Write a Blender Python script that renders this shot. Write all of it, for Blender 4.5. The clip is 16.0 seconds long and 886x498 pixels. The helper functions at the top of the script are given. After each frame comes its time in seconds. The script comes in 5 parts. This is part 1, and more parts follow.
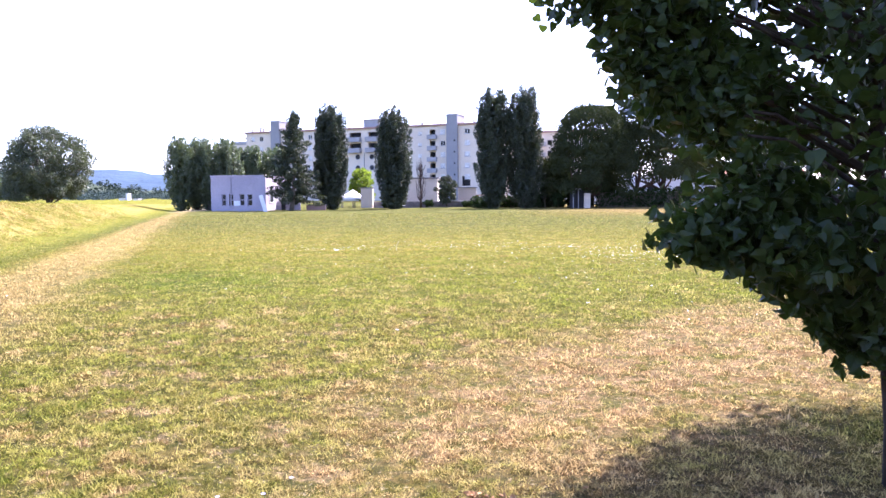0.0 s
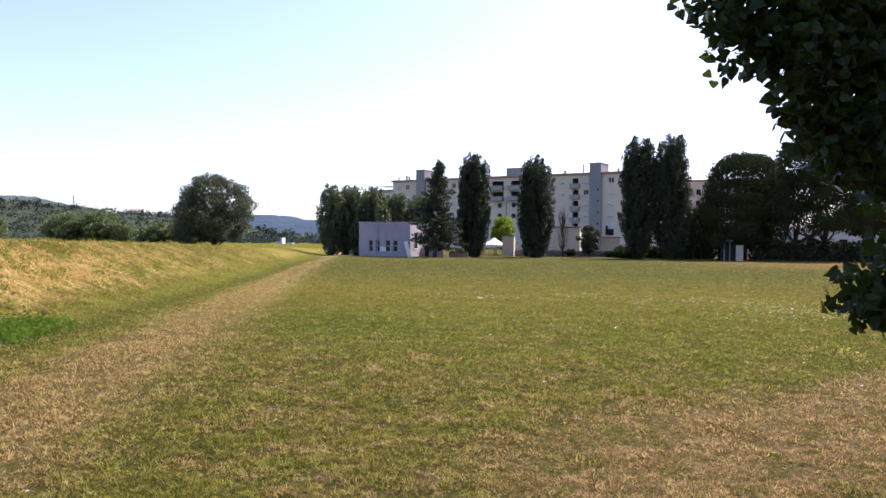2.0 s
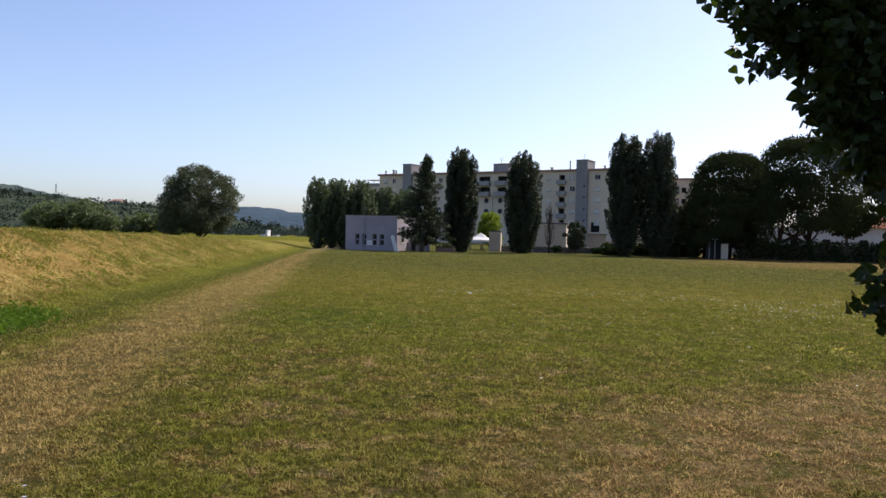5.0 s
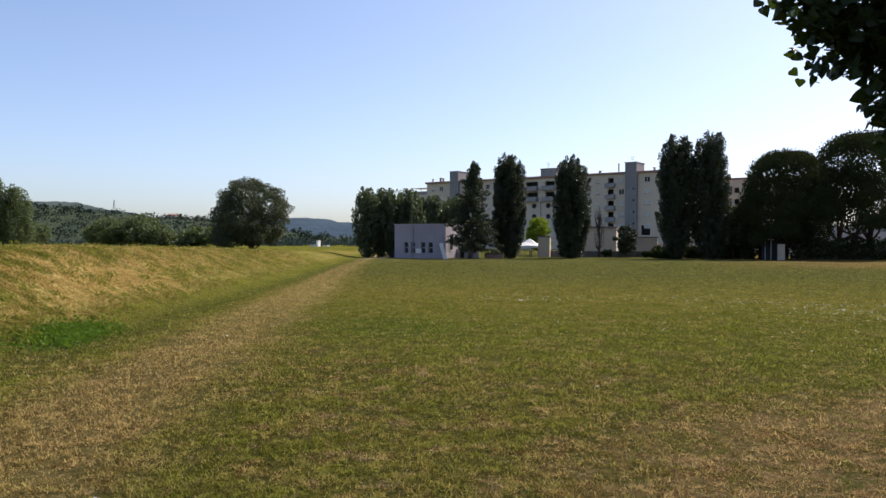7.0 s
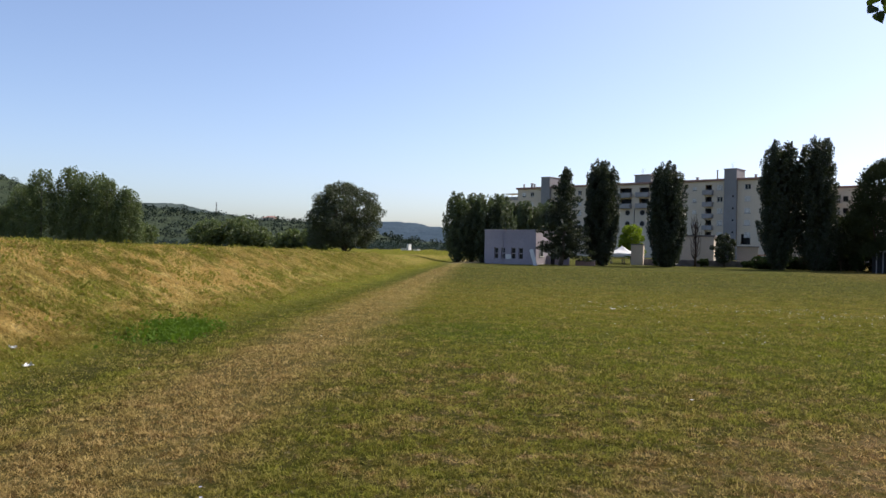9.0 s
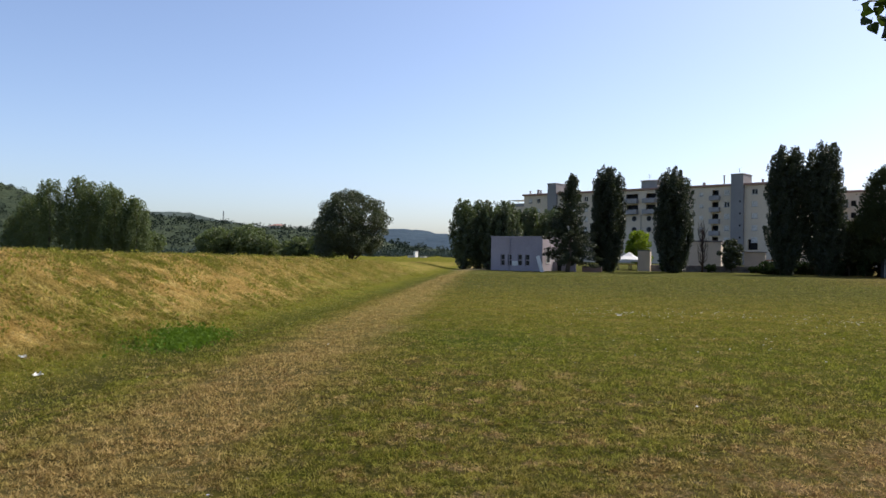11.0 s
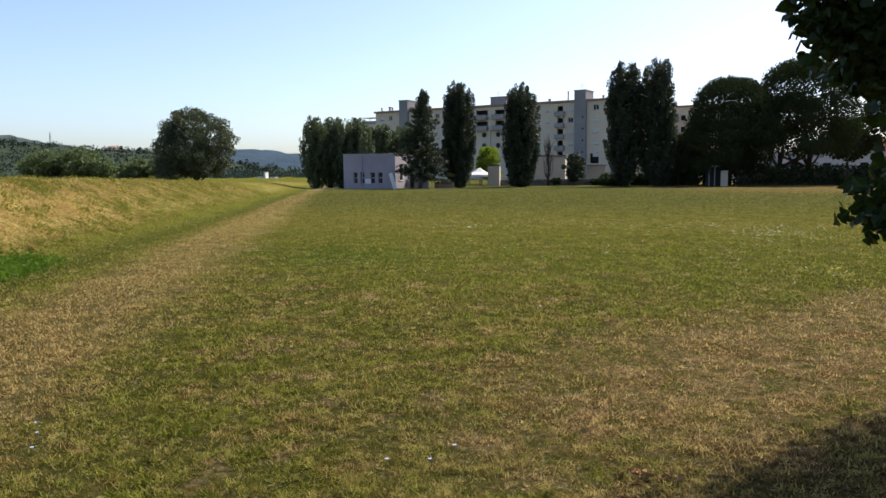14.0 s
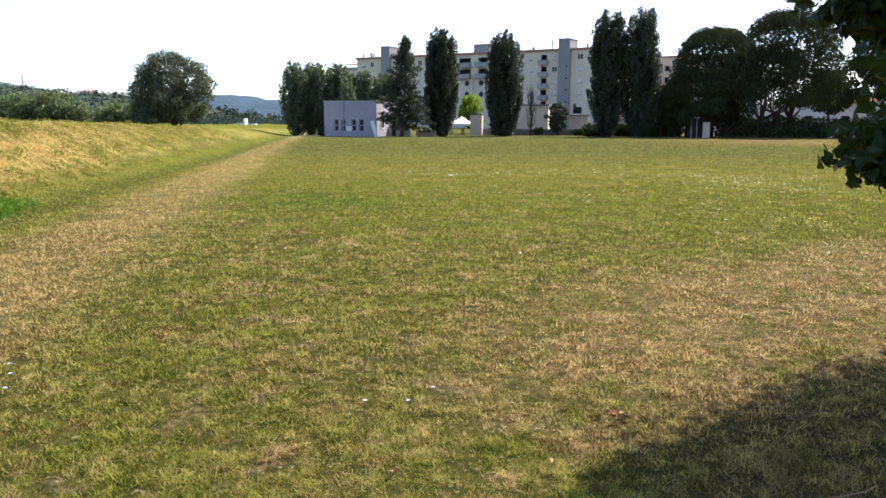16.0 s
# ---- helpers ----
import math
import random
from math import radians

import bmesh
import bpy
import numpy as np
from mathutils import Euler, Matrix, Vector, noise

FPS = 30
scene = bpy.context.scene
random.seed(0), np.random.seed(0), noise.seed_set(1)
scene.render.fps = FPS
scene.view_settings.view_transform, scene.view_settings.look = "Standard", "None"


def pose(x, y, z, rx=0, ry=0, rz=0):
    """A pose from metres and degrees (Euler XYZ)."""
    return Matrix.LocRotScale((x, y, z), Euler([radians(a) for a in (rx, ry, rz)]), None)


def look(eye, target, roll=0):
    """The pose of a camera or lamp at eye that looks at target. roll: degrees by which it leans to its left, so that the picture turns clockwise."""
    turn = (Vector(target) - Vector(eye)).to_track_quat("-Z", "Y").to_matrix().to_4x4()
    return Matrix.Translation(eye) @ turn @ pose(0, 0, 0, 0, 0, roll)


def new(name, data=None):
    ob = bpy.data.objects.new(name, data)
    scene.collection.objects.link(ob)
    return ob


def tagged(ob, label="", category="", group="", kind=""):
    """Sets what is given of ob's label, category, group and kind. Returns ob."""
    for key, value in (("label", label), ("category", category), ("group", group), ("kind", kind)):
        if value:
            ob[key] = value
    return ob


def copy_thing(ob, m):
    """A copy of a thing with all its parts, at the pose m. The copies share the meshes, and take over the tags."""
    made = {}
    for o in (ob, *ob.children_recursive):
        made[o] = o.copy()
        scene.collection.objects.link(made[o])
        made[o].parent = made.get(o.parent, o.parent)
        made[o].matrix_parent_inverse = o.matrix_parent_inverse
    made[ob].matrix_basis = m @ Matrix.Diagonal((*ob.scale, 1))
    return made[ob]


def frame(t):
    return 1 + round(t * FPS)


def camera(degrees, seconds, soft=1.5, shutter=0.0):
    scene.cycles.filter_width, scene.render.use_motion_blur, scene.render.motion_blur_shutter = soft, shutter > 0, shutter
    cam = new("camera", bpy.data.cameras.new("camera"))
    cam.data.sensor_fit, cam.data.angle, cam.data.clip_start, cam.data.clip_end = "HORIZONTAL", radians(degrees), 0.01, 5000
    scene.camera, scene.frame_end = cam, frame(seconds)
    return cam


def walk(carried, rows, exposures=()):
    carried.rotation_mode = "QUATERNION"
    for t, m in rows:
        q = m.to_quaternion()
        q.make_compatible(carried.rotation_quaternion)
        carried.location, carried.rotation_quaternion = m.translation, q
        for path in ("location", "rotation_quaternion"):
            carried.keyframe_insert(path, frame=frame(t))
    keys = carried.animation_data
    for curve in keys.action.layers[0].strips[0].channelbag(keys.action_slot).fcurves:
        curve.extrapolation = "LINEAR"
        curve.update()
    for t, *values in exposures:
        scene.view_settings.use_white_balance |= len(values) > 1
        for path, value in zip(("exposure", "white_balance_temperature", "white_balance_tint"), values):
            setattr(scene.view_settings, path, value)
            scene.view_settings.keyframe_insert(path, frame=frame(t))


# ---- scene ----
cam = camera(60.0, 16.0)
PATH = [
    (0, (-0.021, 0.017, 1.617), (-0.119, 2.01, 1.474), -0.4),
    (0.5, (-0.069, -0.002, 1.626), (-0.298, 1.98, 1.485), -1.0),
    (1, (-0.086, -0.035, 1.63), (-0.436, 1.932, 1.537), -0.6),
    (1.5, (-0.104, -0.045, 1.648), (-0.538, 1.907, 1.595), 0.0),
    (2, (-0.12, -0.049, 1.645), (-0.578, 1.898, 1.626), 0.6),
    (2.5, (-0.168, -0.05, 1.645), (-0.705, 1.877, 1.62), 0.9),
    (3, (-0.203, -0.071, 1.638), (-0.781, 1.844, 1.607), 0.9),
    (3.5, (-0.234, -0.064, 1.643), (-0.799, 1.854, 1.606), 1.9),
    (4, (-0.274, -0.011, 1.633), (-0.83, 1.91, 1.599), 1.6),
    (4.2, (-0.274, -0.011, 1.633), (-0.798, 1.919, 1.592), 1.89),
    (5.25, (-0.29, -0.012, 1.648), (-0.702, 1.945, 1.62), 1.2),
    (6.3, (-0.303, -0.013, 1.665), (-0.745, 1.938, 1.653), 0.66),
    (6.5, (-0.303, -0.013, 1.665), (-0.766, 1.933, 1.647), 1.0),
    (7, (-0.319, -0.026, 1.67), (-0.862, 1.899, 1.654), 0.1),
    (7.5, (-0.322, -0.051, 1.677), (-0.931, 1.854, 1.663), 1.0),
    (8, (-0.323, -0.064, 1.681), (-0.999, 1.818, 1.671), 2.0),
    (8.5, (-0.335, -0.041, 1.684), (-1.067, 1.82, 1.679), 0.9),
    (9, (-0.325, -0.084, 1.683), (-1.089, 1.765, 1.678), 1.1),
    (9.2, (-0.325, -0.084, 1.683), (-1.099, 1.76, 1.679), 1.71),
    (10.25, (-0.302, -0.115, 1.692), (-1.099, 1.719, 1.706), 1.2),
    (11.3, (-0.284, -0.129, 1.698), (-1.056, 1.716, 1.706), 0.62),
    (11.5, (-0.284, -0.129, 1.698), (-1.046, 1.72, 1.698), 0.6),
    (12, (-0.284, -0.109, 1.674), (-0.916, 1.788, 1.637), 0.5),
    (12.5, (-0.292, -0.087, 1.653), (-0.845, 1.833, 1.557), 0.2),
    (13, (-0.295, -0.068, 1.64), (-0.803, 1.86, 1.48), -0.5),
    (13.5, (-0.267, -0.054, 1.613), (-0.726, 1.886, 1.454), 0.0),
    (14.0, (-0.239, -0.028, 1.593), (-0.657, 1.918, 1.396), -0.5),
    (14.5, (-0.223, -0.008, 1.577), (-0.618, 1.931, 1.287), -0.4),
    (15, (-0.217, 0.009, 1.541), (-0.583, 1.947, 1.211), -0.4),
    (15.5, (-0.233, 0.031, 1.534), (-0.546, 1.973, 1.174), 0.2),
    (16, (-0.242, 0.02, 1.545), (-0.609, 1.959, 1.218), 0.2),
]
EXPOSURES = [
    (0.0, 2.4, 5800, 34), (0.5, 2.3, 5900, 33), (1.0, 1.93, 6100, 30), (1.5, 1.45, 6300, 27), (2.0, 1.01, 6450, 25), (2.5, 0.74, 6600, 22), (3.0, 0.62, 6700, 21), (3.5, 0.46, 6700, 19),
    (4.0, 0.31, 6700, 17), (7.0, 0.28, 6800, 13), (9.0, 0.26, 6800, 12), (12.0, 0.25, 6800, 11), (13.5, 0.29, 6800, 10), (14.0, 0.47, 6750, 9),
    (14.5, 0.86, 6700, 8), (15.0, 1.1, 6500, 8), (16.0, 1.29, 6450, 9),
]
walk(cam, [(t, look(eye, target, roll)) for t, eye, target, roll in PATH], EXPOSURES)

# ---- light ----
SUN_AZ, SUN_EL = 40.0, 50.0
world = bpy.data.worlds.new("sky")
scene.world = world
world.use_nodes = True
wn = world.node_tree.nodes
sky = wn.new("ShaderNodeTexSky")
sky.sky_type = "NISHITA"
sky.sun_disc = False
sky.sun_elevation = radians(SUN_EL)
sky.sun_rotation = radians(SUN_AZ)
sky.air_density, sky.dust_density, sky.ozone_density = 0.8, 1.7, 1.6
wn["Background"].inputs[1].default_value = 0.16
tint = wn.new("ShaderNodeMix")
tint.data_type, tint.blend_type = "RGBA", "MULTIPLY"
tint.inputs[0].default_value, tint.inputs[7].default_value = 1.0, (0.965, 1.0, 1.09, 1.0)
world.node_tree.links.new(sky.outputs[0], tint.inputs[6])
world.node_tree.links.new(tint.outputs[2], wn["Background"].inputs[0])
SUN_DIR = Vector((math.sin(radians(SUN_AZ)) * math.cos(radians(SUN_EL)), math.cos(radians(SUN_AZ)) * math.cos(radians(SUN_EL)), math.sin(radians(SUN_EL))))
lamp = bpy.data.lights.new("sun", "SUN")
lamp.energy, lamp.angle, lamp.color = 4.6, radians(0.55), (1.0, 0.95, 0.86)
sun = new("sun", lamp)
sun.matrix_world = look(SUN_DIR * 50, (0, 0, 0))

rng = np.random.default_rng(7)


# ---- node and mesh helpers ----
class Nodes:
    """Short ways to write a material's nodes."""

    def __init__(self, name):
        self.mat = bpy.data.materials.new(name)
        self.mat.use_nodes = True
        self.tree = self.mat.node_tree
        self.bsdf = self.tree.nodes["Principled BSDF"]
        self.out = self.tree.nodes["Material Output"]

    def add(self, kind, **inputs):
        node = self.tree.nodes.new(kind)
        for key, value in inputs.items():
            self.put(node, key.replace("_", " "), value)
        return node

    def put(self, node, key, value):
        socket = node.inputs[int(key)] if key.isdigit() else node.inputs[key]
        if isinstance(value, bpy.types.NodeSocket):
            self.tree.links.new(value, socket)
        else:
            socket.default_value = value

    def math(self, op, a, b=0.0, c=0.0, clamp=False):
        node = self.tree.nodes.new("ShaderNodeMath")
        node.operation, node.use_clamp = op, clamp
        for n, v in enumerate((a, b, c)):
            self.put(node, str(n), v)
        return node.outputs[0]

    def noise(self, vector, scale, detail=3.0, rough=0.55):
        node = self.add("ShaderNodeTexNoise", Scale=scale, Detail=detail, Roughness=rough)
        self.put(node, "Vector", vector)
        return node.outputs[0]

    def ramp(self, value, a, b, lo=0.0, hi=1.0):
        node = self.tree.nodes.new("ShaderNodeMapRange")
        for key, v in (("Value", value), ("From Min", a), ("From Max", b), ("To Min", lo), ("To Max", hi)):
            self.put(node, key, v)
        return node.outputs[0]

    def mix(self, factor, a, b):
        node = self.tree.nodes.new("ShaderNodeMix")
        node.data_type = "RGBA"
        for key, v in ((0, factor), (6, a), (7, b)):
            if isinstance(v, bpy.types.NodeSocket):
                self.tree.links.new(v, node.inputs[key])
            else:
                node.inputs[key].default_value = v if key == 0 else (*v[:3], 1.0)
        return node.outputs[2]

    def bump(self, height, strength, distance):
        node = self.add("ShaderNodeBump", Strength=strength, Distance=distance)
        self.put(node, "Height", height)
        self.tree.links.new(node.outputs[0], self.bsdf.inputs["Normal"])

    def finish(self, colour, rough=0.85, metal=0.0, shine=0.3):
        self.put(self.bsdf, "Specular IOR Level", shine)
        self.put(self.bsdf, "Base Color", colour if isinstance(colour, bpy.types.NodeSocket) else (*colour, 1.0))
        self.put(self.bsdf, "Roughness", rough)
        self.put(self.bsdf, "Metallic", metal)
        return self.mat


def surface(name, base, other, scale=3.0, fine=40.0, rough=0.85, relief=0.2, depth=0.01, metal=0.0):
    """A worn surface: two colours by a broad noise, a fine grain and relief."""
    n = Nodes(name)
    place = n.add("ShaderNodeNewGeometry").outputs["Position"]
    broad = n.ramp(n.noise(place, scale, 4), 0.35, 0.68)
    grain = n.noise(place, fine, 3)
    colour = n.mix(broad, base, other)
    dark = n.mix(0.5, colour, (0.0, 0.0, 0.0))
    colour = n.mix(n.ramp(grain, 0.35, 0.75, 0.35, 0.0), colour, dark)
    n.bump(grain, relief, depth)
    return n.finish(colour, rough, metal, 0.2)


def leafage(name, dark, light, through_share=0.35, gloss=0.5, scale=0.6, shine=0.06):
    """Leaves: colour by leaf and by a broad noise, light passing through."""
    n = Nodes(name)
    geo = n.add("ShaderNodeNewGeometry")
    each = geo.outputs["Random Per Island"]
    broad = n.noise(geo.outputs["Position"], scale, 2)
    pick = n.math("ADD", n.math("MULTIPLY", each, 0.42), n.math("MULTIPLY", broad, 0.6), clamp=True)
    colour = n.mix(pick, dark, light)
    n.finish(colour, gloss, 0.0, shine)
    pale = n.mix(0.5, colour, (light[0] * 1.6, light[1] * 1.9, light[2] * 0.8))
    glow = n.add("ShaderNodeBsdfTranslucent", Color=pale)
    mixed = n.add("ShaderNodeMixShader", Fac=through_share)
    n.tree.links.new(n.bsdf.outputs[0], mixed.inputs[1])
    n.tree.links.new(glow.outputs[0], mixed.inputs[2])
    n.tree.links.new(mixed.outputs[0], n.out.inputs["Surface"])
    return n.mat


def mesh_of(name, verts, faces, material, smooth=False):
    """A mesh from arrays: verts (n, 3), faces (m, 3 or 4)."""
    verts, faces = np.asarray(verts, dtype=np.float32), np.asarray(faces, dtype=np.int32)
    me = bpy.data.meshes.new(name)
    k = faces.shape[1]
    me.vertices.add(len(verts))
    me.vertices.foreach_set("co", verts.ravel())
    me.loops.add(faces.size)
    me.loops.foreach_set("vertex_index", faces.ravel())
    me.polygons.add(len(faces))
    me.polygons.foreach_set("loop_start", np.arange(0, faces.size, k, dtype=np.int32))
    me.polygons.foreach_set("loop_total", np.full(len(faces), k, dtype=np.int32))
    me.polygons.foreach_set("use_smooth", np.full(len(faces), smooth))
    me.materials.append(material)
    me.update(calc_edges=True)
    return me


def thing(name, label, category, group="", at=None, kind=""):
    ob = new(name)
    ob.empty_display_size = 0.2
    if at is not None:
        ob.matrix_world = at
    return tagged(ob, label, category, group, kind)


def part_mesh(name, me, parent, label="", m=None):
    ob = new(name, me)
    ob.parent = parent
    if m is not None:
        ob.matrix_basis = m
    return tagged(ob, label) if label else ob


def part(name, bm, material, parent, label="", m=None, smooth=False):
    """Links a bmesh as one mesh object under a thing or part."""
    me = bpy.data.meshes.new(name)
    bm.to_mesh(me)
    bm.free()
    me.materials.append(material)
    for p in me.polygons:
        p.use_smooth = smooth
    return part_mesh(name, me, parent, label, m)


def box(x0, x1, y0, y1, z0, z1, bevel=0.0):
    bm = bmesh.new()
    add_box(bm, x0, x1, y0, y1, z0, z1)
    if bevel:
        bmesh.ops.bevel(bm, geom=bm.edges[:], offset=bevel, segments=2, affect="EDGES", profile=0.5)
    return bm


def add_box(bm, x0, x1, y0, y1, z0, z1):
    v = [bm.verts.new((x, y, z)) for z in (z0, z1) for y in (y0, y1) for x in (x0, x1)]
    for f in ((0, 2, 3, 1), (4, 5, 7, 6), (0, 1, 5, 4), (2, 6, 7, 3), (0, 4, 6, 2), (1, 3, 7, 5)):
        bm.faces.new([v[i] for i in f])


def wall_with_holes(x0, x1, z0, z1, y0, y1, holes):
    """A wall slab in the xz plane, y0 (front) to y1, with rectangular holes (xa, xb, za, zb) through it."""
    xs = sorted({x0, x1, *(h[0] for h in holes), *(h[1] for h in holes)})
    zs = sorted({z0, z1, *(h[2] for h in holes), *(h[3] for h in holes)})
    solid = {}
    for i in range(len(xs) - 1):
        for k in range(len(zs) - 1):
            mx, mz = (xs[i] + xs[i + 1]) / 2, (zs[k] + zs[k + 1]) / 2
            solid[i, k] = not any(h[0] < mx < h[1] and h[2] < mz < h[3] for h in holes)
    bm = bmesh.new()
    made = {}

    def v(i, y, k):
        if (i, y, k) not in made:
            made[i, y, k] = bm.verts.new((xs[i], y, zs[k]))
        return made[i, y, k]

    for (i, k), full in solid.items():
        if not full:
            continue
        bm.faces.new([v(i, y0, k), v(i + 1, y0, k), v(i + 1, y0, k + 1), v(i, y0, k + 1)])
        bm.faces.new([v(i, y1, k), v(i, y1, k + 1), v(i + 1, y1, k + 1), v(i + 1, y1, k)])
        for di, dk, a, b in ((-1, 0, (i, k + 1), (i, k)), (1, 0, (i + 1, k), (i + 1, k + 1)), (0, -1, (i, k), (i + 1, k)), (0, 1, (i + 1, k + 1), (i, k + 1))):
            if not solid.get((i + di, k + dk), False):
                bm.faces.new([v(a[0], y0, a[1]), v(a[0], y1, a[1]), v(b[0], y1, b[1]), v(b[0], y0, b[1])])
    return bm


def tube(points, radii, sides=8):
    """A tapered tube through points."""
    bm = bmesh.new()
    rings = []
    pts = [Vector(p) for p in points]
    for n, (p, r) in enumerate(zip(pts, radii)):
        d = (pts[min(n + 1, len(pts) - 1)] - pts[max(n - 1, 0)]).normalized()
        a = d.orthogonal().normalized() if n == 0 else (side - d * side.dot(d)).normalized()
        side = a
        b = d.cross(a)
        rings.append([bm.verts.new(p + (a * math.cos(2 * math.pi * k / sides) + b * math.sin(2 * math.pi * k / sides)) * r) for k in range(sides)])
    for lo, hi in zip(rings, rings[1:]):
        for k in range(sides):
            bm.faces.new([lo[k], lo[(k + 1) % sides], hi[(k + 1) % sides], hi[k]])
    bm.faces.new(rings[0][::-1])
    bm.faces.new(rings[-1])
    return bm


def leaves(centres, sizes, r, tilt=None, aspect=1.0):
    """Folded diamond leaves at centres, turned at random: verts and triangles."""
    n = len(centres)
    d = r.normal(size=(n, 3))
    if tilt is not None:
        d = d * (1 - tilt[1]) + np.asarray(tilt[0]) * tilt[1] * 1.6
    d /= np.linalg.norm(d, axis=1, keepdims=True)
    e = np.cross(d, r.normal(size=(n, 3)))
    e /= np.linalg.norm(e, axis=1, keepdims=True)
    f = np.cross(d, e)
    s = np.asarray(sizes)[:, None] * 0.5
    fold = f * s * 0.25
    v = np.stack([centres - d * s * aspect, centres + e * s * 0.8 + fold, centres + d * s * aspect, centres - e * s * 0.8 + fold], axis=1).reshape(-1, 3)
    base = np.arange(n)[:, None] * 4
    return v, np.concatenate([base + [0, 1, 2], base + [0, 2, 3]])


def in_clumps(clumps, count, r, shell=0.55):
    """Points in ellipsoids (cx, cy, cz, rx, ry, rz), the more towards their skins."""
    c = np.array(clumps)
    area = (c[:, 3] * c[:, 4] * c[:, 5]) ** (2 / 3)
    which = r.choice(len(c), count, p=area / area.sum())
    d = r.normal(size=(count, 3))
    d /= np.linalg.norm(d, axis=1, keepdims=True)
    rad = shell + (1.08 - shell) * r.random(count) ** 0.8
    rad *= 1 + 0.08 * np.clip(r.normal(size=count), -2, 2)
    return c[which, :3] + d * c[which, 3:] * rad[:, None]


# ---- ground form ----
TOE, ALONG, ACROSS = (-7.0, 0.0), (-0.3134, 0.9496), (-0.9496, -0.3134)


def bank_height(s):
    """The bank's height along its run, in metres."""
    return np.interp(s, [-30, 0, 12, 25, 45, 66, 80, 110], [1.75, 1.7, 1.62, 1.5, 1.25, 0.95, 0.75, 0.6])


def smooth01(x):
    x = np.clip(x, 0, 1)
    return x * x * (3 - 2 * x)


def ground_z(x, y):
    x, y = np.asarray(x, float), np.asarray(y, float)
    s = (x - TOE[0]) * ALONG[0] + (y - TOE[1]) * ALONG[1]
    u = (x - TOE[0]) * ACROSS[0] + (y - TOE[1]) * ACROSS[1]
    h = bank_height(s)
    up = smooth01((u + 0.3) / 4.6)
    down = smooth01((u - 8.5) / 9)
    fade = 1 - smooth01((s - 95) / 60)
    bumps = 0.05 * np.sin(1.7 * s + 0.6 * u) * np.sin(0.9 * s - 1.3 * u + 1) * up
    lumps = 0.015 * np.sin(2.1 * x + 0.4) * np.sin(1.7 * y) + 0.03 * np.sin(0.45 * x) * np.sin(0.38 * y + 1)
    ditch = -0.1 * np.exp(-(((u + 0.9) / 0.8) ** 2)) * fade
    return (h * up - (h + 1.0) * down + bumps * (1 - down)) * fade + ditch + lumps


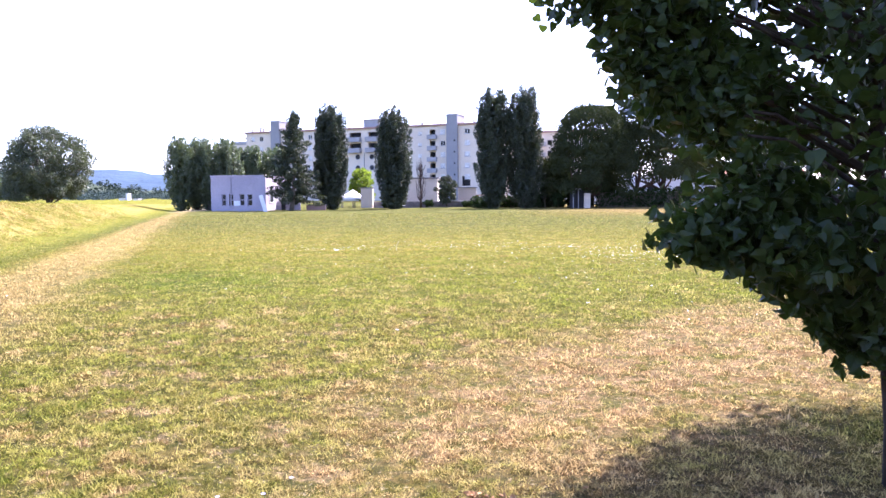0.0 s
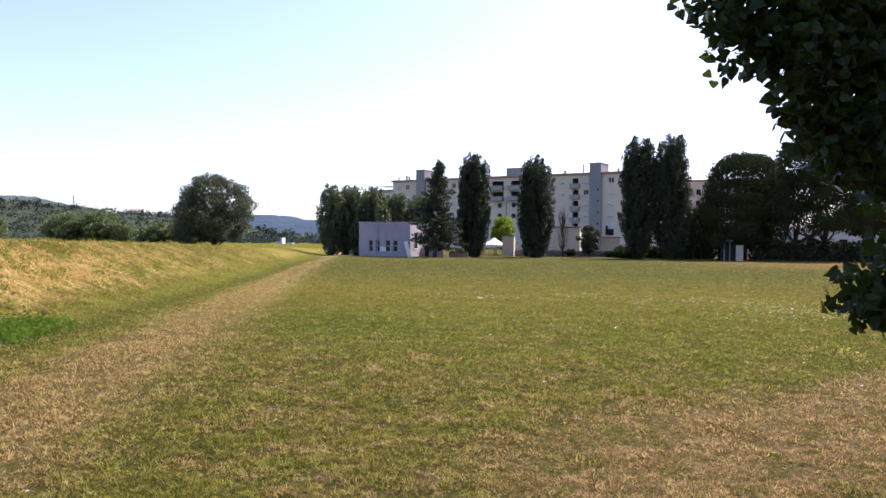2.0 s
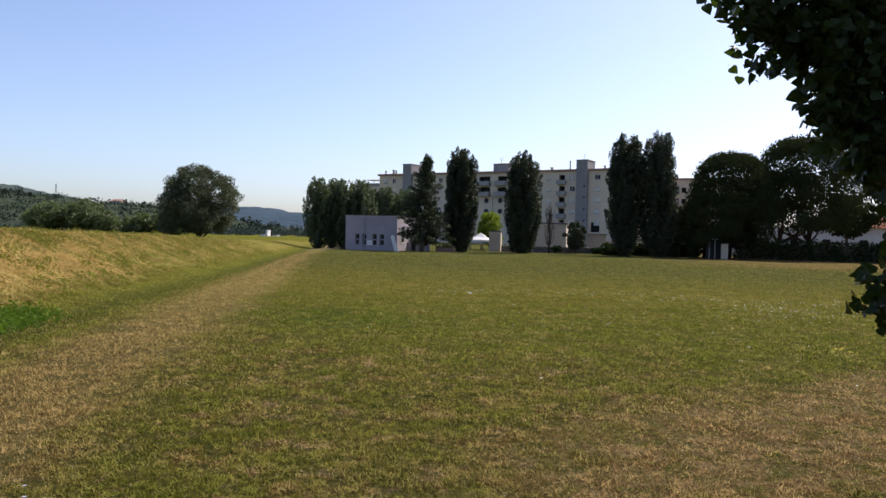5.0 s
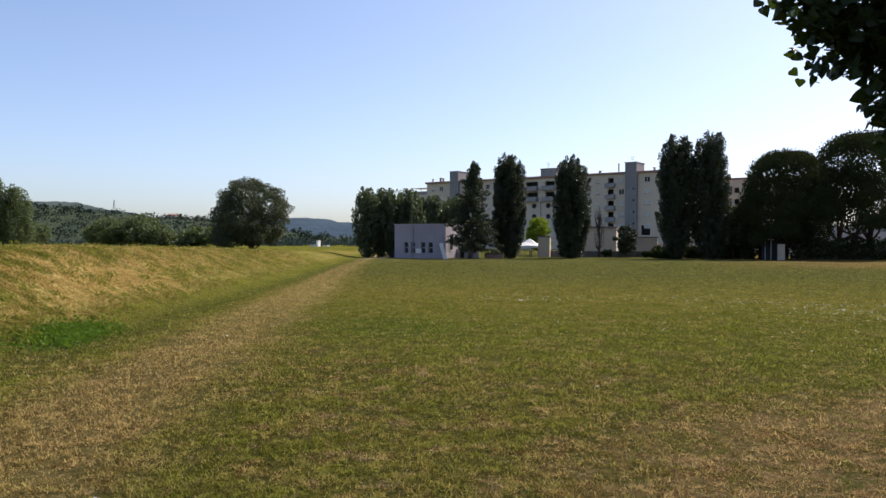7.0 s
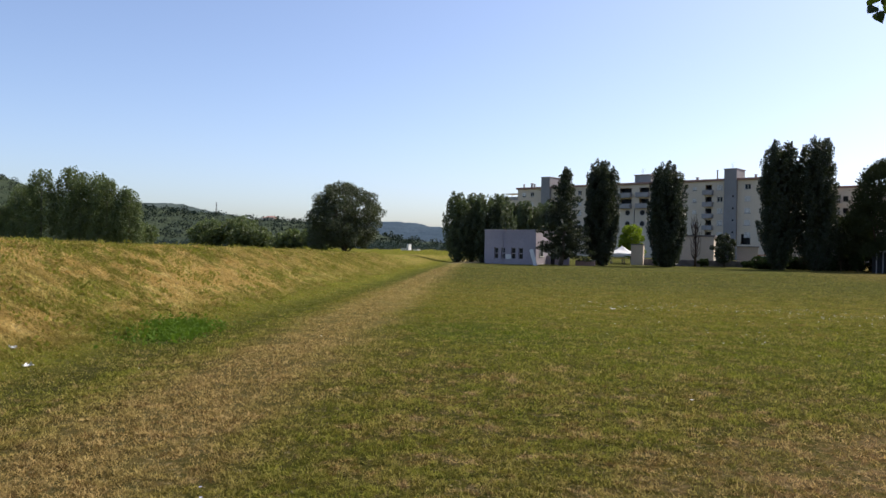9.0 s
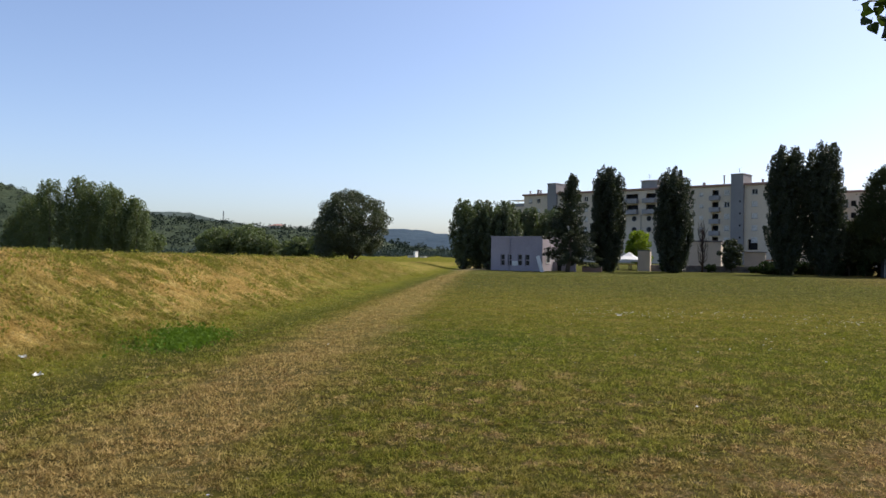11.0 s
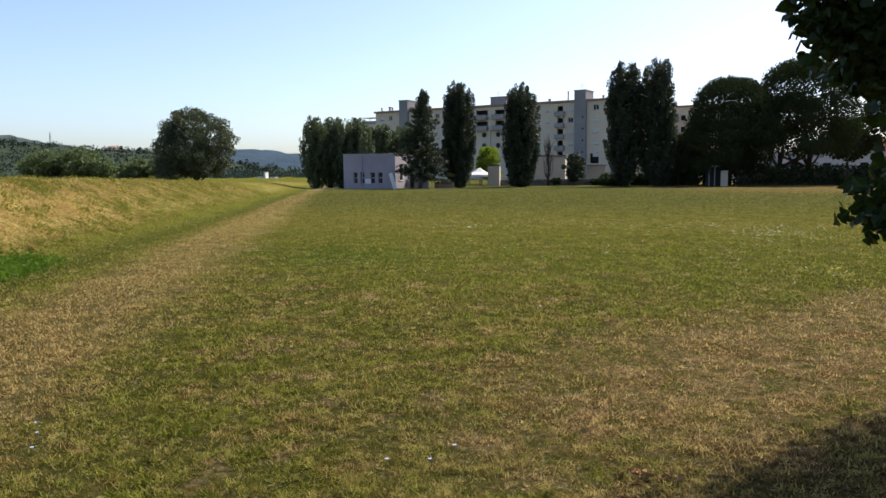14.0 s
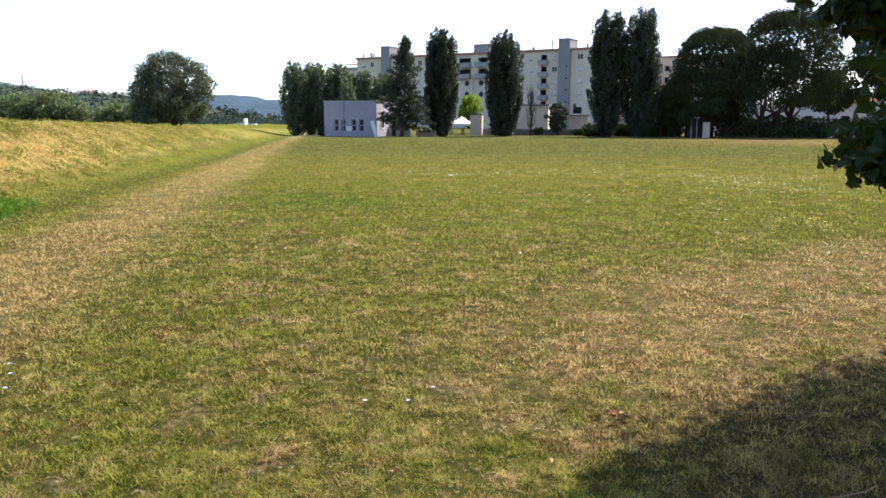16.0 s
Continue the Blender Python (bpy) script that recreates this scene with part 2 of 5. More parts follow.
# ---- materials ----
def meadow(name, blades):
    """The meadow's colours by place: mown olive grass, a dry track beside the bank, a bare dry patch, a strawy bank."""
    n = Nodes(name)
    geo = n.add("ShaderNodeNewGeometry")
    place = geo.outputs["Position"]
    xyz = n.add("ShaderNodeSeparateXYZ", Vector=place)
    x, y, z = xyz.outputs
    wob = n.math("SUBTRACT", n.noise(place, 0.55, 3), 0.5)
    wob2 = n.math("SUBTRACT", n.noise(place, 2.3, 3), 0.5)
    wob3 = n.math("SUBTRACT", n.noise(place, 9.0, 3, 0.7), 0.5)
    dx = n.math("SUBTRACT", x, TOE[0])
    s = n.math("ADD", n.math("MULTIPLY", dx, ALONG[0]), n.math("MULTIPLY", y, ALONG[1]))
    u = n.math("ADD", n.math("MULTIPLY", dx, ACROSS[0]), n.math("MULTIPLY", y, ACROSS[1]))
    uw = n.math("ADD", u, n.math("ADD", n.math("MULTIPLY", wob, 1.4), n.math("MULTIPLY", wob2, 0.9)))
    # lawn
    fleck = n.ramp(n.math("ADD", n.noise(place, 1.1, 4, 0.6), n.math("MULTIPLY", wob3, 0.6)), 0.38, 0.66)
    lawn = n.mix(fleck, OLIVE, STRAW_GREEN)
    tuft = n.noise(place, 6.5, 3, 0.65)
    lawn = n.mix(n.math("MULTIPLY", n.ramp(tuft, 0.5, 0.62, 0.0, 0.7), n.ramp(y, 12.0, 30.0, 1.0, 0.3)), lawn, (0.038, 0.053, 0.006))
    lawn = n.mix(n.math("MULTIPLY", n.ramp(n.noise(place, 8.5, 3, 0.65), 0.54, 0.64, 0.0, 0.6), n.ramp(y, 12.0, 30.0, 1.0, 0.3)), lawn, (0.36, 0.27, 0.115))
    close = n.ramp(y, 11.0, 22.0, 1.0, 0.25)
    rusty = n.ramp(n.math("ADD", n.noise(place, 1.9, 4, 0.7), n.math("MULTIPLY", wob3, 0.25)), 0.56, 0.64, 0.0, 0.52)
    lawn = n.mix(n.math("MULTIPLY", rusty, close), lawn, RUST)
    bleached = n.ramp(n.math("ADD", n.noise(place, 2.6, 4, 0.7), n.math("MULTIPLY", wob3, 0.25)), 0.58, 0.65, 0.0, 0.7)
    lawn = n.mix(n.math("MULTIPLY", bleached, close), lawn, DRY_PALE)
    herb = n.ramp(n.math("ADD", n.noise(place, 2.2, 4, 0.75), n.math("MULTIPLY", wob3, 0.2)), 0.6, 0.66, 0.0, 0.8)
    lawn = n.mix(n.math("MULTIPLY", herb, close), lawn, (0.07, 0.122, 0.013))
    # far-off haze is painted in: the lawn fades to a greyer green
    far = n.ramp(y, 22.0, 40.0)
    lawn = n.mix(n.math("MULTIPLY", far, 0.75), lawn, FAR_HAZE_GREEN)
    # a fresher belt
    belt = n.math("MULTIPLY", n.ramp(n.math("ADD", y, n.math("MULTIPLY", wob, 7)), 8.5, 11.5), n.ramp(n.math("ADD", y, n.math("MULTIPLY", wob, 9)), 24.0, 15.0))
    lawn = n.mix(n.math("MULTIPLY", belt, n.ramp(wob2, -0.2, 0.2, 0.45, 0.9)), lawn, FRESH)
    spot = n.math("ADD", n.math("POWER", n.math("ABSOLUTE", n.math("DIVIDE", n.math("ADD", x, 6.2), 3.2)), 2.0), n.math("POWER", n.math("ABSOLUTE", n.math("DIVIDE", n.math("SUBTRACT", y, 14.3), 2.0)), 2.0))
    lawn = n.mix(n.ramp(n.math("ADD", spot, n.math("MULTIPLY", wob2, 1.2)), 1.2, 0.3, 0.0, 0.75), lawn, (0.078, 0.125, 0.008))
    # the dry patch: a long spot that runs away to the right
    a = n.math("ADD", n.math("MULTIPLY", n.math("SUBTRACT", x, 2.6), 0.68), n.math("MULTIPLY", n.math("SUBTRACT", y, 8.0), 0.73))
    b = n.math("ADD", n.math("MULTIPLY", n.math("SUBTRACT", x, 2.6), 0.73), n.math("MULTIPLY", n.math("SUBTRACT", y, 8.0), -0.68))
    ell = n.math("ADD", n.math("POWER", n.math("ABSOLUTE", n.math("DIVIDE", a, 5.6)), 2.0), n.math("POWER", n.math("ABSOLUTE", n.math("DIVIDE", b, 1.9)), 2.0))
    ell = n.math("ADD", ell, n.math("ADD", n.math("MULTIPLY", wob, 1.0), n.math("ADD", n.math("MULTIPLY", wob2, 1.7), n.math("MULTIPLY", wob3, 1.3))))
    dry = n.ramp(ell, 1.25, 0.35)
    lawn = n.mix(n.math("MULTIPLY", dry, n.ramp(n.noise(place, 4.0, 3, 0.6), 0.38, 0.54, 0.1, 0.95)), lawn, n.mix(n.ramp(n.noise(place, 1.6, 2), 0.52, 0.64, 0.0, 0.7), n.mix(n.ramp(wob3, -0.2, 0.2), DRY, DRY_PALE), RUST))
    regrown = n.ramp(n.math("ADD", n.noise(place, 2.4, 4, 0.75), n.math("MULTIPLY", wob3, 0.3)), 0.53, 0.62, 0.0, 0.75)
    lawn = n.mix(n.math("MULTIPLY", dry, regrown), lawn, (0.1, 0.115, 0.016))
    spots = n.ramp(n.math("ADD", n.noise(place, 0.8, 3), n.math("MULTIPLY", wob3, 0.5)), 0.6, 0.72, 0.0, 0.6)
    lawn = n.mix(n.math("MULTIPLY", spots, n.ramp(y, 30.0, 14.0)), lawn, DRY)
    strip = n.math("MULTIPLY", n.ramp(n.math("ADD", y, n.math("MULTIPLY", wob, 8)), 52.0, 60.0), n.ramp(x, 2.0, 14.0, 0.0, 0.55))
    lawn = n.mix(strip, lawn, DRY)
    gravel = n.math("MULTIPLY", n.math("MULTIPLY", n.ramp(n.math("ADD", x, n.math("MULTIPLY", wob, 4)), -28.5, -30.5), n.ramp(x, -37.5, -35.0)), n.ramp(n.math("ADD", y, n.math("MULTIPLY", wob, 5)), 72.0, 77.0))
    lawn = n.mix(n.math("MULTIPLY", gravel, n.ramp(y, 130.0, 110.0, 0.0, 0.8)), lawn, (0.42, 0.37, 0.3))
    # thin dry turf under the young tree, browned and darkened to deepen its shade
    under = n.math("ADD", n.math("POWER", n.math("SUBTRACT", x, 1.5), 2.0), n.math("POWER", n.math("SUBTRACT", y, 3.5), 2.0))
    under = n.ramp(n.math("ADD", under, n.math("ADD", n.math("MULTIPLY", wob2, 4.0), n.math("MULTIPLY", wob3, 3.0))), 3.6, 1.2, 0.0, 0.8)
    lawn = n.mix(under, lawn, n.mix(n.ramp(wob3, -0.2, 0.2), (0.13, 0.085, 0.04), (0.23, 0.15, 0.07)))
    # the track
    mid = n.ramp(s, 5.0, 62.0, -3.25, -1.7)
    half = n.ramp(s, 5.0, 62.0, 0.8, 0.95)
    off = n.math("ABSOLUTE", n.math("SUBTRACT", uw, mid))
    track = n.ramp(n.math("SUBTRACT", off, half), 0.75, -0.7)
    lawn = n.mix(n.math("MULTIPLY", track, n.math("MULTIPLY", n.ramp(wob3, -0.25, 0.15, 0.5, 1.0), n.ramp(s, 12.0, 35.0, 0.95, 0.7))), lawn, n.mix(n.ramp(wob2, -0.2, 0.2), TRACK, TRACK_PALE))
    rut = n.math("MULTIPLY", n.ramp(n.math("ABSOLUTE", n.math("SUBTRACT", off, 0.5)), 0.28, 0.06), n.ramp(wob3, -0.25, 0.15, 0.1, 0.5))
    lawn = n.mix(rut, lawn, TRACK_PALE)
    edge = n.math("MULTIPLY", n.ramp(n.math("ABSOLUTE", n.math("SUBTRACT", uw, n.math("SUBTRACT", mid, 1.5))), 0.7, 0.1), n.ramp(s, 35.0, 10.0, 0.1, 0.45))
    lawn = n.mix(edge, lawn, OLIVE)
    lawn = n.mix(n.math("MULTIPLY", n.ramp(n.math("ABSOLUTE", n.math("ADD", uw, 0.5)), 1.1, 0.4), 0.75), lawn, (0.08, 0.098, 0.013))
    # the bank
    straw = n.ramp(n.math("ADD", n.noise(place, 0.42, 4, 0.62), n.math("ADD", n.math("MULTIPLY", wob3, 0.4), n.math("MULTIPLY", wob2, 0.7))), 0.41, 0.53)
    near = n.math("MULTIPLY", n.ramp(n.math("ADD", s, n.math("MULTIPLY", wob, 6)), 10.0, 13.0, 0.4, 1.0), n.ramp(n.math("ADD", s, n.math("MULTIPLY", wob, 10)), 32.0, 22.0, 0.45, 1.0))
    tongue = n.math("ADD", n.math("POWER", n.math("ABSOLUTE", n.math("DIVIDE", n.math("SUBTRACT", s, 9.2), 2.3)), 2.0), n.math("POWER", n.math("ABSOLUTE", n.math("DIVIDE", n.math("SUBTRACT", u, 0.9), 0.75)), 2.0))
    near = n.math("MAXIMUM", near, n.ramp(n.math("ADD", tongue, n.math("MULTIPLY", wob2, 1.6)), 1.3, 0.5))
    low = n.math("MULTIPLY", n.ramp(uw, 0.3, 1.3), n.ramp(uw, 5.6, 4.3))
    bank = n.mix(n.math("MULTIPLY", n.math("MULTIPLY", straw, near), low), BANK_GREEN, n.mix(n.ramp(wob3, -0.2, 0.2), BANK_STRAW, BANK_PALE))
    lush = n.math("MULTIPLY", n.ramp(n.math("ABSOLUTE", n.math("ADD", uw, 0.15)), 0.8, 0.25), n.math("MULTIPLY", n.ramp(s, 9.6, 11.0), n.ramp(s, 14.0, 12.2)))
    bank = n.mix(lush, bank, LUSH)
    colour = n.mix(n.math("MAXIMUM", n.ramp(uw, -0.9, 0.1), lush), lawn, bank)
    if blades:
        cells = n.add("ShaderNodeTexVoronoi", Scale=13.0)
        n.put(cells, "Vector", place)
        cell = n.add("ShaderNodeSeparateColor", Color=cells.outputs["Color"]).outputs[0]
        each = geo.outputs["Random Per Island"]
        level = n.ramp(uw, -1.2, 0.4, 1.0, 0.25)
        slope = n.math("SUBTRACT", 1.0, level)
        near_by = n.math("MULTIPLY", n.ramp(y, 6.0, 20.0, 1.0, 0.4), level)
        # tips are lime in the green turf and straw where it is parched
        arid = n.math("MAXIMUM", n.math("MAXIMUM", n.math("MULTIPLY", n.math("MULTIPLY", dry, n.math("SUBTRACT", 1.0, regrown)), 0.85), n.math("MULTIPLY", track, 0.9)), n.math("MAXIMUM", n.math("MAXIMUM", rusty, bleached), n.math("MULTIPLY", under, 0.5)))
        arid = n.math("ADD", arid, n.ramp(n.noise(place, 1.3, 3, 0.6), 0.42, 0.62, 0.0, 0.5), clamp=True)
        bright = n.mix(arid, (0.345, 0.34, 0.06), (0.62, 0.45, 0.19))
        deep = n.mix(arid, (0.05, 0.07, 0.006), (0.13, 0.075, 0.025))
        colour = n.mix(n.math("MULTIPLY", n.ramp(cell, 0.45, 0.05, 0.0, 0.95), near_by), colour, deep)
        colour = n.mix(n.math("MULTIPLY", n.ramp(cell, 0.62, 0.95, 0.0, 0.8), near_by), colour, bright)
        colour = n.mix(n.math("MULTIPLY", n.ramp(each, 0.0, 0.4, 0.85, 0.0), near_by), colour, deep)
        colour = n.mix(n.math("MULTIPLY", n.ramp(each, 0.55, 0.95, 0.0, 0.92), near_by), colour, bright)
        colour = n.mix(n.math("MULTIPLY", n.ramp(each, 0.35, 0.0, 0.0, 0.65), slope), colour, (0.12, 0.085, 0.02))
        colour = n.mix(n.math("MULTIPLY", n.ramp(each, 0.5, 1.0, 0.0, 0.65), slope), colour, (0.72, 0.52, 0.22))
        n.finish(colour, 0.7, 0.0, 0.05)
        glow = n.add("ShaderNodeBsdfTranslucent", Color=colour)
        mixed = n.add("ShaderNodeMixShader", Fac=0.5)
        n.tree.links.new(n.bsdf.outputs[0], mixed.inputs[1])
        n.tree.links.new(glow.outputs[0], mixed.inputs[2])
        n.tree.links.new(mixed.outputs[0], n.out.inputs["Surface"])
        return n.mat
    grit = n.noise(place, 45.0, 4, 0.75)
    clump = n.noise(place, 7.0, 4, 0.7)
    # soil and thatch between blades, with shade of the gaps painted in
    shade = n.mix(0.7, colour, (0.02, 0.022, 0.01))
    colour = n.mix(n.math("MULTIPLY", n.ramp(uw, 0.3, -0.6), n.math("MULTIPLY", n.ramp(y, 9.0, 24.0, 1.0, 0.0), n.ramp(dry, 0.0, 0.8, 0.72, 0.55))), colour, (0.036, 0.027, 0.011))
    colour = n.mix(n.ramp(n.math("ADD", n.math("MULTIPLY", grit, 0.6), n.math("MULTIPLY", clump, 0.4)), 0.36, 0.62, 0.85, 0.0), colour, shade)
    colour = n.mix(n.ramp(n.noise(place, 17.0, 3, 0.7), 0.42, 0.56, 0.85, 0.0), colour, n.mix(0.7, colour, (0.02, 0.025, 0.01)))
    colour = n.mix(n.ramp(n.noise(place, 24.0, 2, 0.7), 0.6, 0.68, 0.0, 0.35), colour, (0.5, 0.4, 0.24))
    n.bump(n.math("ADD", n.math("MULTIPLY", clump, 2.0), grit), 0.7, 0.05)
    return n.finish(colour, 0.95, 0.0, 0.0)


OLIVE, STRAW_GREEN, FAR_HAZE_GREEN, FRESH = (0.13, 0.13, 0.014), (0.25, 0.205, 0.038), (0.088, 0.097, 0.03), (0.13, 0.155, 0.012)
DRY, DRY_PALE, RUST = (0.29, 0.175, 0.073), (0.48, 0.335, 0.18), (0.275, 0.138, 0.048)
TRACK, TRACK_PALE = (0.25, 0.178, 0.055), (0.43, 0.315, 0.122)
BANK_GREEN, BANK_STRAW, BANK_PALE, LUSH = (0.175, 0.172, 0.023), (0.41, 0.28, 0.085), (0.6, 0.445, 0.17), (0.05, 0.1, 0.01)
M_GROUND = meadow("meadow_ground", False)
M_BLADES = meadow("meadow_blades", True)
M_POPLAR = leafage("poplar_leaves", (0.012, 0.018, 0.009), (0.052, 0.062, 0.034), 0.2, 0.42, 1.0, 0.3)
# the hut rows' lighter green, with sunlit leaf tips painted in
M_POPLAR_LIGHT = leafage("sunlit_row_leaves", (0.018, 0.028, 0.014), (0.125, 0.15, 0.08), 0.28, 0.42, 1.6, 0.3)
M_OAK = leafage("oak_leaves", (0.024, 0.031, 0.017), (0.092, 0.104, 0.06), 0.22, 0.45, 0.6, 0.3)
M_PINE = leafage("pine_needles", (0.017, 0.022, 0.01), (0.046, 0.055, 0.023), 0.14, 0.6, 0.6, 0.04)
M_CEDAR = leafage("cedar_needles", (0.016, 0.022, 0.012), (0.068, 0.078, 0.046), 0.2, 0.5, 0.6, 0.2)
M_BRIGHT = leafage("bright_leaves", (0.06, 0.09, 0.01), (0.18, 0.22, 0.03), 0.45)
M_WILLOW = leafage("riverside_leaves", (0.042, 0.06, 0.026), (0.145, 0.17, 0.078), 0.28, 0.5, 0.6, 0.2)
M_HEDGE = leafage("hedge_leaves", (0.01, 0.018, 0.007), (0.032, 0.052, 0.017), 0.2)
# bluish tint in the woodland and plain leaves paints in distance haze
M_WOODLEAF = leafage("hazed_woodland_leaves", (0.02, 0.031, 0.024), (0.034, 0.047, 0.034), 0.1, 0.7, 0.02)
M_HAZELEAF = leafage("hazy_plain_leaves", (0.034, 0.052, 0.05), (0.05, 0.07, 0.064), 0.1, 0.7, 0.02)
M_NEAR_LEAF = leafage("young_poplar_leaves", (0.009, 0.013, 0.005), (0.04, 0.06, 0.012), 0.3, 0.38, 2.0, 0.18)
M_BARK = surface("bark", (0.075, 0.06, 0.045), (0.16, 0.135, 0.105), 6.0, 60.0, 0.95, 0.8, 0.02)
# the young poplar's brown bark, darkened for the shade it stands in
M_BARK_SHADED = surface("shaded_young_bark", (0.028, 0.019, 0.013), (0.05, 0.035, 0.024), 9.0, 80.0, 0.95, 0.8, 0.01)
M_BARK_PINE = surface("pine_bark", (0.05, 0.032, 0.024), (0.1, 0.066, 0.048), 2.0, 18.0, 0.95, 0.8, 0.04)
M_RENDER = surface("cream_render", (0.66, 0.56, 0.43), (0.6, 0.51, 0.4), 0.25, 6.0, 0.9, 0.1)
M_TOWER = surface("grey_concrete", (0.27, 0.265, 0.265), (0.24, 0.235, 0.235), 0.3, 6.0, 0.9, 0.1)
M_EAVE = surface("red_brown_eaves", (0.36, 0.22, 0.18), (0.3, 0.19, 0.16), 0.4, 8.0, 0.85, 0.1)
M_PARAPET = surface("grey_parapet", (0.34, 0.33, 0.33), (0.29, 0.28, 0.28), 0.6, 8.0, 0.9, 0.1)
M_HUT = surface("lilac_grey_render", (0.37, 0.33, 0.365), (0.32, 0.285, 0.32), 0.5, 8.0, 0.9, 0.15)
M_WHITE = surface("white_paint", (0.78, 0.77, 0.74), (0.68, 0.67, 0.64), 0.8, 12.0, 0.7, 0.1)
M_BEIGE = surface("beige_render", (0.64, 0.53, 0.41), (0.55, 0.46, 0.36), 0.5, 9.0, 0.9, 0.15)
M_STONE = surface("rough_stone", (0.25, 0.22, 0.21), (0.14, 0.125, 0.13), 1.6, 9.0, 0.95, 0.8, 0.05)
M_TILE = surface("terracotta_tiles", (0.4, 0.17, 0.09), (0.32, 0.14, 0.08), 1.0, 12.0, 0.9, 0.3, 0.03)
M_DARK = surface("dark_interior", (0.02, 0.02, 0.022), (0.03, 0.028, 0.028), 1.0, 9.0, 0.6, 0.1)
M_SHUTTER = surface("white_shutter", (0.7, 0.68, 0.64), (0.6, 0.58, 0.55), 1.0, 14.0, 0.7, 0.2)
M_METAL = surface("grey_metal", (0.3, 0.3, 0.3), (0.22, 0.21, 0.2), 2.0, 20.0, 0.5, 0.1, 0.01, 0.6)
M_CANVAS = surface("white_canvas", (0.8, 0.79, 0.76), (0.74, 0.73, 0.7), 1.0, 15.0, 0.8, 0.1)
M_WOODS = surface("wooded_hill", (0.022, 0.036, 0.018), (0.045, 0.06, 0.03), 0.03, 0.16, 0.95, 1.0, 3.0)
# haze is mixed into both hill colours, bluer the farther off
M_FAR = surface("far_hazy_wooded_hill", (0.03, 0.056, 0.082), (0.042, 0.07, 0.096), 0.004, 0.03, 1.0, 0.6, 10.0)
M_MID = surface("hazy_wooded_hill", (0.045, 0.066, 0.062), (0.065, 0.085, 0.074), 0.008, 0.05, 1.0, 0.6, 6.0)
n = Nodes("window_glass")
M_GLASS = n.finish((0.02, 0.022, 0.025), 0.12, 0.0, 0.2)
# ---- ground: one sheet to the horizon ----
def axis(knots):
    out = []
    for a, b, step in knots:
        out.extend(np.arange(a, b - 1e-6, step))
    return np.array(out + [knots[-1][1]])


gx = axis([(-4500, -600, 300), (-600, -160, 40), (-160, -60, 4), (-60, -16, 1.0), (-16, 8, 0.35), (8, 40, 1.0), (40, 160, 6), (160, 600, 40), (600, 4500, 300)])
gy = axis([(-900, -120, 120), (-120, -12, 6), (-12, -2, 1.0), (-2, 24, 0.35), (24, 110, 1.2), (110, 220, 5), (220, 600, 40), (600, 4800, 300)])
X, Y = np.meshgrid(gx, gy)
Z = ground_z(X, Y)
idx = np.arange(X.size).reshape(X.shape)
quads = np.stack([idx[:-1, :-1], idx[:-1, 1:], idx[1:, 1:], idx[1:, :-1]], axis=-1).reshape(-1, 4)
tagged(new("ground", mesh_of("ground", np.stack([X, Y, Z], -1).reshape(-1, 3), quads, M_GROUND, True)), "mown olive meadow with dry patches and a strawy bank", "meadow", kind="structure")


# ---- hills ----
def ridge(name, label, y_of, xs, z_of, depth, material, rough, step, r):
    """A wooded hill as a sheet that rises from the plain to a crest and falls behind it."""
    xs = np.arange(xs[0], xs[1], step)
    ts = np.linspace(0, 1, 26)
    Xh, T = np.meshgrid(xs, ts)
    top = z_of(Xh)
    Yh = y_of(Xh) + (T - 0.75) * depth
    prof = np.where(T < 0.75, smooth01(T / 0.75) ** 0.8, 1 - smooth01((T - 0.75) / 0.25))
    Zh = -3 + (top + 3) * prof + r.normal(size=Xh.shape) * rough * np.clip(prof * 3, 0, 1)
    ii = np.arange(Xh.size).reshape(Xh.shape)
    q = np.stack([ii[:-1, :-1], ii[:-1, 1:], ii[1:, 1:], ii[1:, :-1]], axis=-1).reshape(-1, 4)
    return tagged(new(name, mesh_of(name, np.stack([Xh, Yh, Zh], -1).reshape(-1, 3), q, material, True)), label, "hill", kind="structure")


def far_crest(x):
    return np.interp(x, [-2600, -2000, -1640, -1520, -1360, -1230, -1000, -600, 0, 2500], [70, 92, 107, 105, 98, 84, 72, 56, 42, 40]) + 3 * np.sin(x * 0.021) + 2 * np.sin(x * 0.05)


def mid_crest(x):
    return np.interp(x, [-2400, -1500, -1200, -1100, -1040, -975, -900, -700], [70, 84, 79, 77, 72, 62, 48, 20]) + 1.5 * np.sin(x * 0.04)


def near_crest(x):
    return np.interp(x, [-1400, -1000, -914, -850, -760, -676, -617, -566, -493, -450, -408, -340, -250], [95, 94, 84, 64, 46, 42, 38, 32, 26, 25, 21, 9, 0])


ridge("backdrop_hill", "distant wooded hill tinted blue with haze on the horizon", lambda x: 3000 + 0 * x, (-3000, 3000), far_crest, 900, M_FAR, 2.0, 20, rng)
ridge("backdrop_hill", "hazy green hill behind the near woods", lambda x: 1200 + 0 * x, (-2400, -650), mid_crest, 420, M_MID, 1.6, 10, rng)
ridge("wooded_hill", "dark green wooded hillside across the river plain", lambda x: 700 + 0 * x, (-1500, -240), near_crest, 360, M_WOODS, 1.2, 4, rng)


